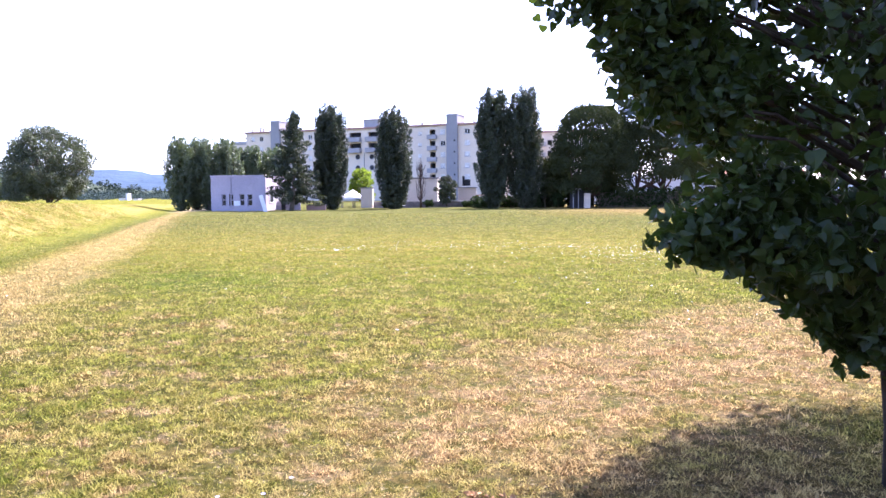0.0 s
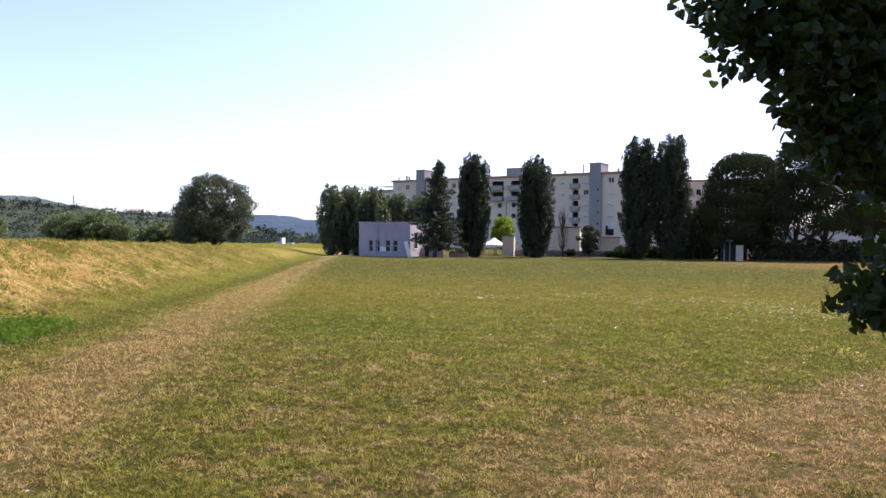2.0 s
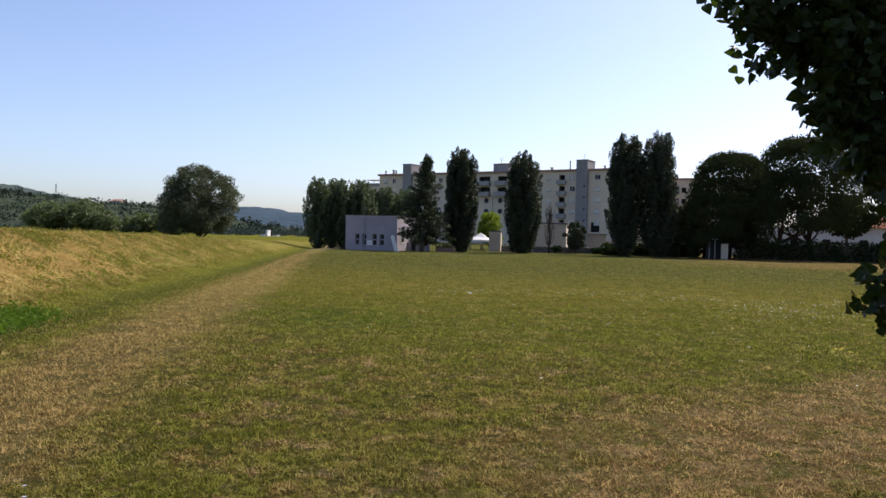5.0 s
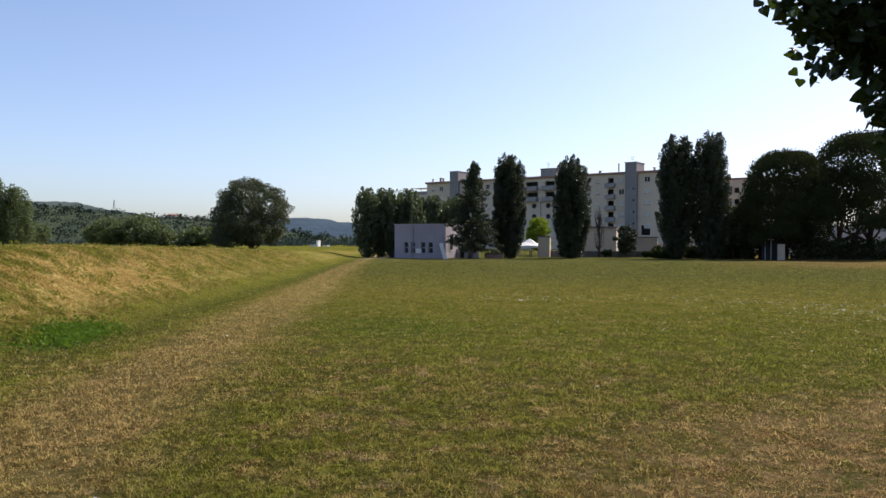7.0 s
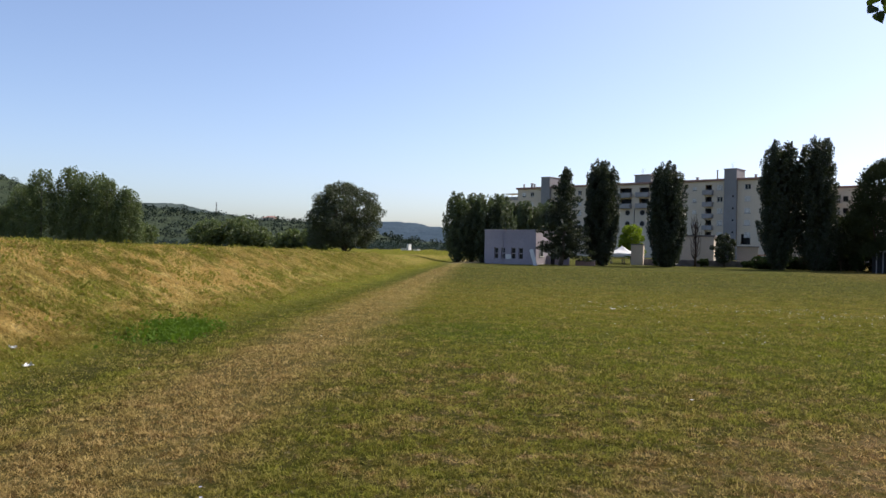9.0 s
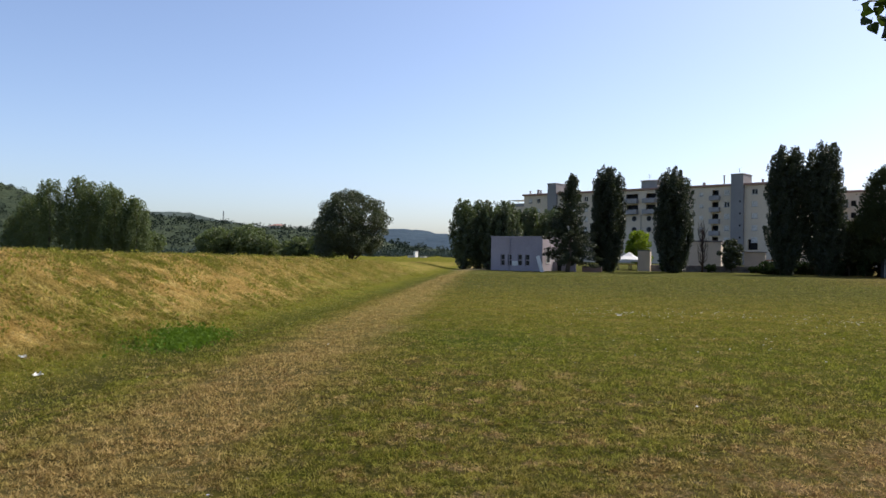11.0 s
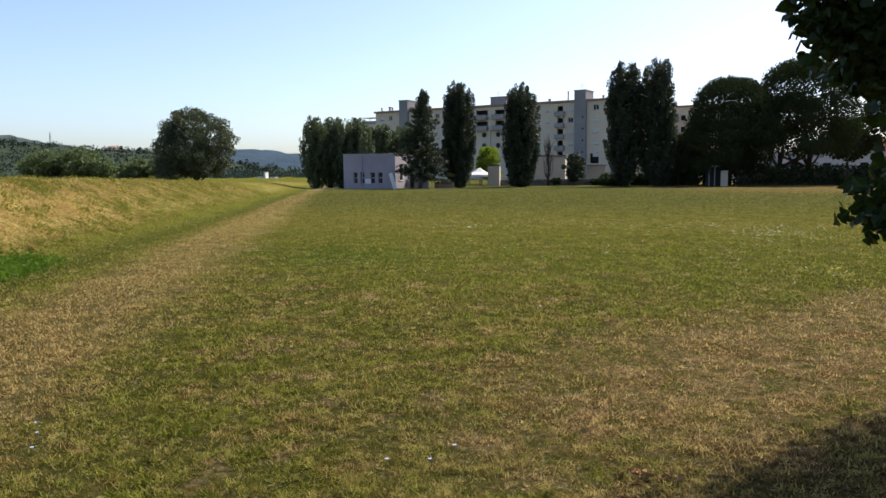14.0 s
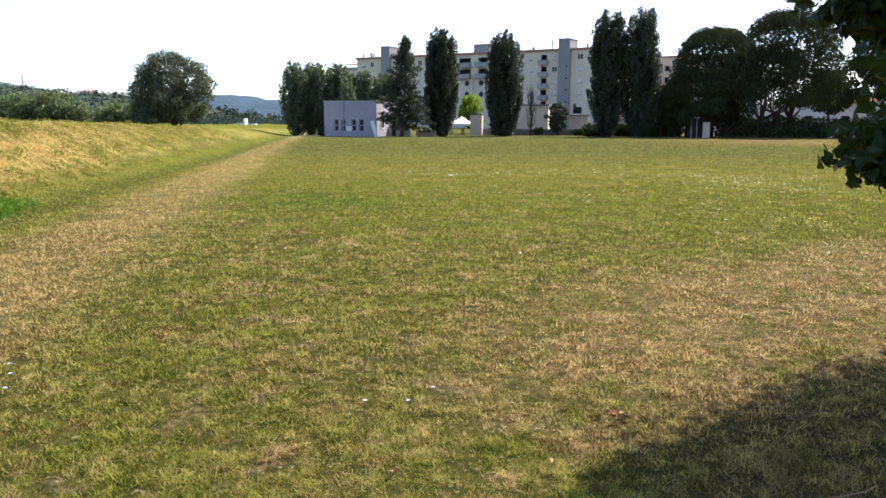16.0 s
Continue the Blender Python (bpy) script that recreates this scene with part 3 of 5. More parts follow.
def canopy(name, label, crowns, xs, ys, z_of, size, material, seed, per=90):
    """Far woods: one mass of leaf clumps, bunched into tree crowns."""
    r = np.random.default_rng(seed)
    cx, cy = r.uniform(*xs, crowns), r.uniform(*ys, crowns)
    cz, cr = z_of(cx, cy), size * r.uniform(0.5, 1.3, crowns)
    k = np.repeat(np.arange(crowns), per)
    d = r.normal(size=(len(k), 3))
    d /= np.linalg.norm(d, axis=1, keepdims=True)
    d *= (0.75 + 0.35 * r.random(len(k)))[:, None]
    pts = np.stack([cx[k], cy[k], cz[k]], 1) + d * cr[k][:, None] * np.array([1, 1, 1.2])
    v, f = leaves(pts, cr[k] * r.uniform(0.25, 0.5, len(k)), r)
    return tagged(new(name, mesh_of(name, v, f, material)), label, "woods", kind="stuff")


def hill_z(x, y):
    t = np.clip((y - 700) / 360 + 0.75, 0, 1)
    return -3 + (near_crest(x) + 3) * np.where(t < 0.75, smooth01(t / 0.75) ** 0.8, 1 - smooth01((t - 0.75) / 0.25)) - 1.0


canopy("woods", "dark green woods covering the hillside", 1500, (-1150, -260), (500, 712), hill_z, 4.6, M_WOODLEAF, 301, 52)
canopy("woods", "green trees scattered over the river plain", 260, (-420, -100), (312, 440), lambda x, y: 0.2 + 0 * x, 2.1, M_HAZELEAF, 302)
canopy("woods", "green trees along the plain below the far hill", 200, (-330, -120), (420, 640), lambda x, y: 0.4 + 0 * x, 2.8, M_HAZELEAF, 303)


ob = thing("villa", "small house with a red roof on the wooded ridge", "house", "", pose(-486, 690, 24))
part("wall", box(-7, 7, -5, 5, 0, 5.5), M_BEIGE, ob)
bm = bmesh.new()
lo = [bm.verts.new(p) for p in ((-7.6, -5.6, 5.5), (7.6, -5.6, 5.5), (7.6, 5.6, 5.5), (-7.6, 5.6, 5.5))]
hi = [bm.verts.new(p) for p in ((-3.5, 0, 7.6), (3.5, 0, 7.6))]
for f in ((lo[0], lo[1], hi[1], hi[0]), (lo[2], lo[3], hi[0], hi[1]), (lo[1], lo[2], hi[1]), (lo[3], lo[0], hi[0]), (lo[3], lo[2], lo[1], lo[0])):
    bm.faces.new(f)
part("roof", bm, M_EAVE, ob)
for x in (-4.5, -1, 2.5):
    part("window", box(x, x + 1.2, -5.1, -4.95, 2.4, 4), M_DARK, ob)
ob = thing("lattice_mast", "grey lattice mast on the hillside", "mast", "", pose(-728, 900, 40))
for a, b in ((-1.6, -1.6), (1.6, -1.6), (1.6, 1.6), (-1.6, 1.6)):
    part("leg", tube([(a, b, -14), (a * 0.2, b * 0.2, 20)], [0.35, 0.2], 5), M_METAL, ob)
for k in range(9):
    w = 1.6 * (1 - k / 11)
    part("brace", box(-w - 0.1, w + 0.1, -w - 0.1, -w + 0.15, -6 + k * 2.9, -5.7 + k * 2.9), M_METAL, ob)
for x, y, w, h in ((-143.0, 300, 2.0, 2.0), (-141.3, 301, 0.8, 3.8), (-138.6, 303, 2.0, 1.7)):
    ob = thing("farm_building", "small white building on the plain beyond the bank", "building", "white farm buildings", pose(x, y, -1.2))
    part("wall", box(-w / 2, w / 2, 0, 3, 0, h), M_WHITE, ob)
    part("roof", box(-w / 2 - 0.2, w / 2 + 0.2, -0.2, 3.2, h, h + 0.2), M_PARAPET, ob)


# ---- trees ----
def foliage(name, clumps, count, size, material, parent, r, shell=0.55, tilt=None, aspect=1.0, label=""):
    pts = in_clumps(clumps, count, r, shell)
    v, f = leaves(pts, size * (0.6 + 0.8 * r.random(count)), r, tilt, aspect)
    return part_mesh(name, mesh_of(name, v, f, material), parent, label)


def plume_points(plumes, count, r):
    """Points in spindles from base to tip (base, tip, radius), the more towards their skins."""
    base, tip = np.array([p[0] for p in plumes]), np.array([p[1] for p in plumes])
    rad = np.array([p[2] for p in plumes])
    size = rad * np.linalg.norm(tip - base, axis=1)
    k = r.choice(len(plumes), count, p=size / size.sum())
    t = r.beta(1.15, 1.25, count)
    d = r.normal(size=(count, 3))
    d /= np.linalg.norm(d, axis=1, keepdims=True)
    w = rad[k] * np.sin(math.pi * (0.1 + 0.82 * t)) ** 0.8 * (0.35 + 0.65 * r.random(count) ** 0.5)
    return base[k] + (tip[k] - base[k]) * t[:, None] + d * w[:, None]


def upright_crown(height, width, levels, shape, n, r, length=0.2, thick=0.085):
    """Upright leafy sprays over an envelope given by its width at some levels of its height."""
    plumes = []
    for k in range(n):
        q = (k + 0.5) / n
        z0 = height * (0.01 + 0.83 * q) * r.uniform(0.94, 1.04)
        a = k * 2.39996 + 0.4 * r.normal()
        ln = height * length * r.uniform(0.7, 1.35) * (1.0 if q < 0.75 else 0.8)
        z1 = min(z0 + ln, height * r.uniform(0.93, 1.0))
        e0, e1 = (width * 0.5 * float(np.interp(z / height, levels, shape)) for z in (z0, z1))
        inner, outer = r.uniform(0.3, 0.7), r.uniform(0.62, 0.9)
        plumes.append(((e0 * inner * math.cos(a), e0 * inner * math.sin(a), z0), (e1 * outer * math.cos(a + 0.2), e1 * outer * math.sin(a + 0.2), z1), width * thick * r.uniform(0.75, 1.3)))
    for k in range(5):
        a, q = r.uniform(0, 6.28), width * 0.16 * r.random()
        plumes.append(((q * math.cos(a), q * math.sin(a), height * 0.72), (1.3 * q * math.cos(a), 1.3 * q * math.sin(a), height * r.uniform(0.95, 1.0)), width * 0.075))
    core = [((0, 0, height * z), (0, 0, height * (z + 0.3)), width * 0.3 * float(np.interp(z + 0.15, levels, shape))) for z in (0.02, 0.16, 0.3, 0.44, 0.58)]
    return plumes, core


COLUMN = ([0, 0.05, 0.12, 0.28, 0.5, 0.7, 0.84, 0.93, 1.0], [0.62, 0.76, 0.88, 0.98, 1.0, 0.97, 0.86, 0.68, 0.34])


def poplar(height, width, seed, label, at, group="columnar poplars round the field", count=30000, material=None, n=84):
    """A columnar poplar: upright sprays of leaves that overlap up a dense column."""
    r = np.random.default_rng(seed)
    ob = thing("poplar_tree", label, "tree", group, at)
    part("trunk", tube([(0, 0, -0.2), (0.05, 0, height * 0.2), (0, 0.05, height * 0.6), (0, 0, height * 0.93)], [0.26, 0.2, 0.1, 0.03], 8), M_BARK, ob, smooth=True)
    plumes, core = upright_crown(height, width, *COLUMN, n, r)
    pts = np.concatenate([plume_points(plumes, count, r), plume_points(core, count // 5, r)])
    v, f = leaves(pts, np.where(np.arange(len(pts)) < count, 0.165, 0.34) * (0.6 + 0.8 * r.random(len(pts))), r, ((0, 0, 1), 0.35))
    part_mesh("crown", mesh_of("crown", v, f, material or M_POPLAR), ob)
    return ob


def riverside_tree(label, at, height, width, seed, group):
    """A loose upright-limbed waterside tree."""
    r = np.random.default_rng(seed)
    ob = thing("riverside_tree", label, "tree", group, at)
    part("trunk", tube([(0, 0, -0.4), (0.1, 0, height * 0.25), (0, 0.1, height * 0.8)], [0.25, 0.18, 0.04], 8), M_BARK, ob, smooth=True)
    plumes, core = upright_crown(height, width, [0, 0.1, 0.3, 0.55, 0.8, 0.92, 1.0], [0.75, 0.95, 1.0, 0.95, 0.78, 0.55, 0.25], 46, r, 0.24, 0.13)
    pts = np.concatenate([plume_points(plumes, 7500, r), plume_points(core, 1500, r)])
    v, f = leaves(pts, 0.3 * (0.6 + 0.8 * r.random(len(pts))), r, ((0, 0, 1), 0.3))
    part_mesh("crown", mesh_of("crown", v, f, M_WILLOW), ob)


def broad_tree(name, label, at, height, width, base, seed, material, count=9000, size=0.4, lobes=26, group="", trunk=0.35, flat=1.0, bark=None, lump=1.0, ragged=0.58, skirt=1.0):
    """A round-crowned tree: a trunk, limbs to the lobes, leaves round each lobe."""
    r = np.random.default_rng(seed)
    ob = thing(name, label, "tree", group, at)
    bark = bark or M_BARK
    clumps = []
    mid, half = (height + base) / 2, (height - base) / 2
    for k in range(lobes):
        q = (k + 0.5) / lobes
        zz = 1 - 2 * q
        a = k * 2.39996
        rr = math.sqrt(max(0, 1 - (zz * (skirt if zz < 0 else 1.0)) ** 2)) * r.uniform(ragged, 1.6 - ragged)
        lobe = width * 0.5 * r.uniform(0.17, 0.33) * lump
        clumps.append((rr * math.cos(a) * width * 0.38, rr * math.sin(a) * width * 0.38, mid + zz * half * 0.74 * flat, lobe, lobe, lobe * 0.8))
    clumps.append((0, 0, mid, width * 0.3 * lump, width * 0.3 * lump, half * 0.6 * lump))
    part("trunk", tube([(0, 0, -0.4), (0.05, 0, base * 0.5), (0, 0.05, mid * 0.8), (0, 0, mid * 1.2)], [trunk, trunk * 0.8, trunk * 0.5, 0.08], 9), bark, ob, smooth=True)
    for k in range(0, lobes, 3):
        c = clumps[k]
        z0 = base * 0.8 + (mid - base * 0.8) * 0.5 * r.random()
        part("limb", tube([(0, 0, z0), (c[0] * 0.45, c[1] * 0.45, (z0 + c[2]) / 2 + 0.2), c[:3]], [trunk * 0.4, trunk * 0.26, 0.04], 6), bark, ob, smooth=True)
    foliage("crown", clumps, count, size, material, ob, r, 0.45)
    return ob


def at(x, y, turn=0.0, size=1.0, z=None):
    return pose(x, y, float(ground_z(x, y)) if z is None else z, 0, 0, turn) @ Matrix.Diagonal((size, size, size, 1))


DARK_POPLAR = "dark green columnar poplar at the edge of the field"
poplar(11.6, 4.6, 11, DARK_POPLAR, at(-16.2, 83))
poplar(11.2, 5.0, 12, DARK_POPLAR, at(-9.5, 84))
poplar(13.4, 5.2, 13, "tall dark green poplar, one of a close pair", at(1.5, 85.5))
poplar(13.6, 4.7, 14, "tall dark green poplar, one of a close pair", at(4.85, 85))
popL = poplar(8.4, 4.0, 15, "green poplar in the row beside the grey hut", at(-33.3, 84), "poplar row beside the hut", 9500, M_POPLAR_LIGHT, 56)
popM = poplar(8.2, 3.8, 16, "green poplar in the row beside the grey hut", at(-32.2, 86), "poplar row beside the hut", 9500, M_POPLAR_LIGHT, 56)
for x, y, s, src in ((-30.5, 85, 0.97, popL), (-29.4, 87, 1.0, popM), (-28.4, 86, 0.94, popL)):
    ob = copy_thing(src, at(x, y, 70 * x))
    ob.scale = (s, s, s)
for x, y, s, src in ((-36.2, 110, 1.06, popM), (-34.2, 111, 1.05, popL), (-32.4, 110, 1.08, popM), (-30.7, 112, 1.04, popL), (-29.2, 110, 1.05, popM)):
    ob = copy_thing(src, at(x, y, 50 * x))
    ob.scale = (s, s, s)
    tagged(ob, "green poplar standing behind the grey hut", "tree", "poplar row behind the hut")
broad_tree("oak_tree", "broad round-crowned tree behind the grassy bank", at(-74.9, 130, z=-0.8), 15.7, 17.4, 0.4, 21, M_OAK, 44000, 0.27, 120, "", 0.5, lump=0.58, ragged=0.5, skirt=0.6)
# riverside trees beyond the bank
for k, (x, y, h, w) in enumerate(((-142, 112, 11.0, 8), (-136.5, 110, 14.0, 8), (-131, 109, 16.6, 8), (-127, 112, 17.4, 8), (-123, 111, 16.4, 7.5), (-119, 112, 15.8, 8), (-115, 110, 14.4, 7.5), (-111.5, 112, 12.8, 7), (-146, 114, 9.0, 8))):
    riverside_tree("grey-green leafy tree standing behind the grassy bank", at(x, y, z=-0.9), h, w, 30 + k, "riverside trees")
for k, (x, y, h, w) in enumerate(((-124, 150, 8.2, 13), (-117, 152, 9.6, 12), (-110, 151, 6.5, 10), (-100, 150, 6.0, 9), (-93, 150, 7.5, 8), (-146, 150, 7.0, 12), (-158, 150, 8, 12))):
    broad_tree("riverside_shrub", "bushy green shrub on the plain behind the bank", at(x, y, z=-0.9), h, w, 0.4, 50 + k, M_WILLOW, 3500, 0.55, 18, "riverside shrubs", 0.15)
broad_tree("yellow_green_tree", "bright yellow-green young tree behind the tent", at(-16.4, 105), 5.6, 5.0, 0.3, 61, M_BRIGHT, 4500, 0.24, 34, "", 0.1, lump=0.75, ragged=0.45)


# ---- apartment block ----
def apartment_block():
    ob = thing("apartment_block", "long cream apartment block with grey stair towers", "building", "", pose(-65, 212, 0, 0, 0, -18.97))
    L, TOP, D = 74.0, 18.6, 12.0
    floors = [1.5 + 2.8 * k for k in range(6)]
    holes, kinds = [], []

    def window(x, z, w, h, kind):
        holes.append((x - w / 2, x + w / 2, z, z + h))
        kinds.append(kind)

    for f, z in enumerate(floors):
        sill = z + 0.95
        if f == 0:
            continue
        for x, w in ((2.2, 1.3), (5.0, 1.2), (13.5, 1.2), (17.0, 1.2), (20.5, 1.2), (24.0, 1.2), (27.5, 1.2), (45.0, 1.2), (48.5, 1.2), (52.6, 1.0), (58.8, 1.35), (65.3, 1.4), (69.5, 1.3)):
            window(x, sill, w, 1.25 if w > 1.1 else 0.9, "shutter" if (f * 3 + int(x)) % 5 else "glass")
        window(56.1, z + 0.1, 1.5, 2.15, "deep")
        if f >= 4:
            window(34.2, z + 0.35, 3.4, 1.9, "deep")
            window(39.4, z + 0.35, 2.6, 1.9, "deep")
    window(65.0, 3.6, 2.2, 2.4, "deep")
    window(59.0, 3.6, 2.0, 2.4, "deep")
    window(69.3, 3.8, 1.8, 1.6, "deep")
    part("wall", wall_with_holes(0, L, 0, TOP, 0, 0.4, holes), M_RENDER, ob)
    part("wall", box(0, 0.4, 0.4, D, 0, TOP), M_RENDER, ob)
    part("wall", box(L - 0.4, L, 0.4, D, 0, TOP), M_RENDER, ob)
    part("wall", box(0.4, L - 0.4, D - 0.4, D, 0, TOP), M_RENDER, ob)
    part("roof", box(-0.35, L + 0.35, -0.5, D + 0.3, TOP, TOP + 0.5, 0.06), M_EAVE, ob, "red-brown flat eaves")
    for (xa, xb, za, zb), kind in zip(holes, kinds):
        deep = 0.25 if kind != "deep" else 1.3
        win = part("window", box(xa, xb, deep, deep + 0.06, za, zb), M_GLASS if kind != "deep" else M_DARK, ob)
        if kind != "deep":
            bm = bmesh.new()
            for a, b, c, d in ((xa, xa + 0.07, za, zb), (xb - 0.07, xb, za, zb), (xa + 0.07, xb - 0.07, zb - 0.07, zb), (xa + 0.07, xb - 0.07, za, za + 0.07), ((xa + xb) / 2 - 0.04, (xa + xb) / 2 + 0.04, za + 0.07, zb - 0.07)):
                add_box(bm, a, b, 0.17, 0.25, c, d)
            part("frame", bm, M_WHITE, win)
            part("sill", box(xa - 0.1, xb + 0.1, -0.12, 0.14, za - 0.08, za, 0.01), M_PARAPET, win)
        if kind == "shutter":
            share = 0.7 + 0.3 * rng.random()
            bm = bmesh.new()
            z = zb
            while z > zb - (zb - za) * share:
                add_box(bm, xa, xb, 0.09, 0.14, z - 0.13, z - 0.01)
                z -= 0.14
            part("shutter", bm, M_SHUTTER, win, "white roller shutter partly lowered")
    # stair towers
    for x0, x1, top, back, front in ((8.6, 11.4, 21.6, 5.5, -0.9), (60.1, 63.0, 21.2, 4.5, -0.9)):
        tower = part("stair_tower", box(x0, x1, front, back, 0, top, 0.04), M_TOWER, ob, "grey windowless stair tower with a flat top")
        part("coping", box(x0 - 0.12, x1 + 0.12, front - 0.12, back + 0.12, top, top + 0.16), M_PARAPET, tower)
        for z in (6.2, 9.0, 11.8, 14.6):
            part("slit_window", box(x1 - 0.9, x1 - 0.5, front - 0.03, front + 0.05, z, z + 0.45), M_DARK, tower)
    roofbox = part("roof_block", box(36.4, 40.9, 0.6, 6, TOP + 0.5, 21.0, 0.04), M_PARAPET, ob, "grey-brown roof block")
    part("coping", box(36.2, 41.1, 0.4, 6.2, 21.0, 21.16), M_EAVE, roofbox)
    # narrow balconies
    for f in range(1, 6):
        z = floors[f]
        bal = part("balcony", box(54.9, 57.3, -1.1, 0.0, z - 0.16, z), M_PARAPET, ob, "small grey balcony")
        bm = bmesh.new()
        add_box(bm, 54.9, 57.3, -1.1, -1.0, z, z + 0.95)
        add_box(bm, 54.9, 55.0, -1.0, 0.0, z, z + 0.95)
        add_box(bm, 57.2, 57.3, -1.0, 0.0, z, z + 0.95)
        part("parapet", bm, M_PARAPET, bal)
    # projecting loggias above porthole walls
    for x0, x1 in ((32.2, 36.0), (37.6, 41.0)):
        for z in (floors[4], floors[5]):
            bal = part("loggia", box(x0, x1, -1.3, 0.0, z - 0.2, z), M_PARAPET, ob, "projecting grey loggia balcony")
            bm = bmesh.new()
            add_box(bm, x0, x1, -1.3, -1.18, z, z + 1.0)
            add_box(bm, x0, x0 + 0.12, -1.18, 0.0, z, z + 1.0)
            add_box(bm, x1 - 0.12, x1, -1.18, 0.0, z, z + 1.0)
            part("parapet", bm, M_PARAPET, bal)
    part("drainpipe", tube([(36.8, -0.12, 0.3), (36.8, -0.12, 12.4)], [0.09, 0.09], 8), M_METAL, ob)
    for x in (34.9, 39.0):
        for z in (8.1, 10.9):
            bm = bmesh.new()
            bmesh.ops.create_cone(bm, cap_ends=True, segments=20, radius1=0.62, radius2=0.62, depth=0.1, matrix=pose(x, -0.02, z + 0.5, 90, 0, 0))
            win = part("porthole_window", bm, M_DARK, ob, "round dark porthole window")
            bm = bmesh.new()
            for k in range(20):
                a, b = 2 * math.pi * k / 20, 2 * math.pi * (k + 1) / 20
                vs = [bm.verts.new((x + q * math.cos(w), -0.1, z + 0.5 + q * math.sin(w))) for w, q in ((a, 0.6), (b, 0.6), (b, 0.75), (a, 0.75))]
                bm.faces.new(vs)
            part("surround", bm, M_PARAPET, win)
    # terrace and awning at the low end, chimneys and aerials
    part("terrace", box(-5.6, 0.0, 0.5, 9, 0, 15.7), M_RENDER, ob, "lower cream end bay with a roof terrace")
    bm = bmesh.new()
    for x in (-5.5, -0.2):
        for y in (0.6, 4.5):
            add_box(bm, x, x + 0.1, y, y + 0.1, 15.7, 17.4 + (0.5 if x > -1 else 0))
    part("pergola_posts", bm, M_METAL, ob)
    bm = box(-5.6, 0.1, 0.4, 4.8, 17.5, 17.62)
    part("pergola_roof", bm, M_WHITE, ob, "thin white pergola roof")
    part("parapet", box(-5.6, -0.05, 0.4, 0.5, 15.7, 16.6), M_PARAPET, ob)
    for x, h, w in ((1.2, 0.9, 0.3), (3.8, 1.1, 0.5), (4.8, 0.9, 0.35), (57.6, 2.1, 0.25), (52.5, 0.6, 0.5), (66.5, 0.7, 0.4)):
        chim = part("chimney", box(x, x + w, 1.0, 1.0 + w, TOP + 0.5, TOP + 0.5 + h), M_PARAPET, ob)
        part("cap", box(x - 0.08, x + w + 0.08, 0.92, 1.08 + w, TOP + 0.5 + h, TOP + 0.62 + h), M_EAVE, chim)
    for x, z in ((61.0, 21.3), (38.0, 21.1)):
        bm = tube([(x, 2, z), (x, 2, z + 1.7)], [0.035, 0.03], 6)
        for dz in (0.9, 1.3, 1.6):
            add_box(bm, x - 0.5, x + 0.5, 1.98, 2.02, z + dz, z + dz + 0.04)
        part("aerial", bm, M_METAL, ob)
    return ob


apartment_block()
far = thing("apartment_block", "cream apartment block partly hidden behind trees", "building", "", pose(12, 205, 0, 0, 0, -19))
part("wall", wall_with_holes(0, 26, 0, 17.4, 0, 0.4, [(x, x + 1.2, z, z + 1.3) for x in (1, 3.4, 5.8, 9, 13, 17, 21) for z in (3, 5.8, 8.6, 11.4, 14.2)]), M_RENDER, far)
part("wall", box(0, 26, 1.2, 12, 0, 17.4), M_DARK, far)
part("roof", box(-0.3, 26.3, -0.4, 12.3, 17.4, 17.9), M_EAVE, far)
for z in (5.6, 8.4, 11.2, 14.0):
    bal = part("balcony", box(2.6, 5.6, -1.2, 0, z - 0.15, z), M_PARAPET, far)
    part("parapet", box(2.6, 5.6, -1.2, -1.1, z, z + 1.0), M_PARAPET, bal)


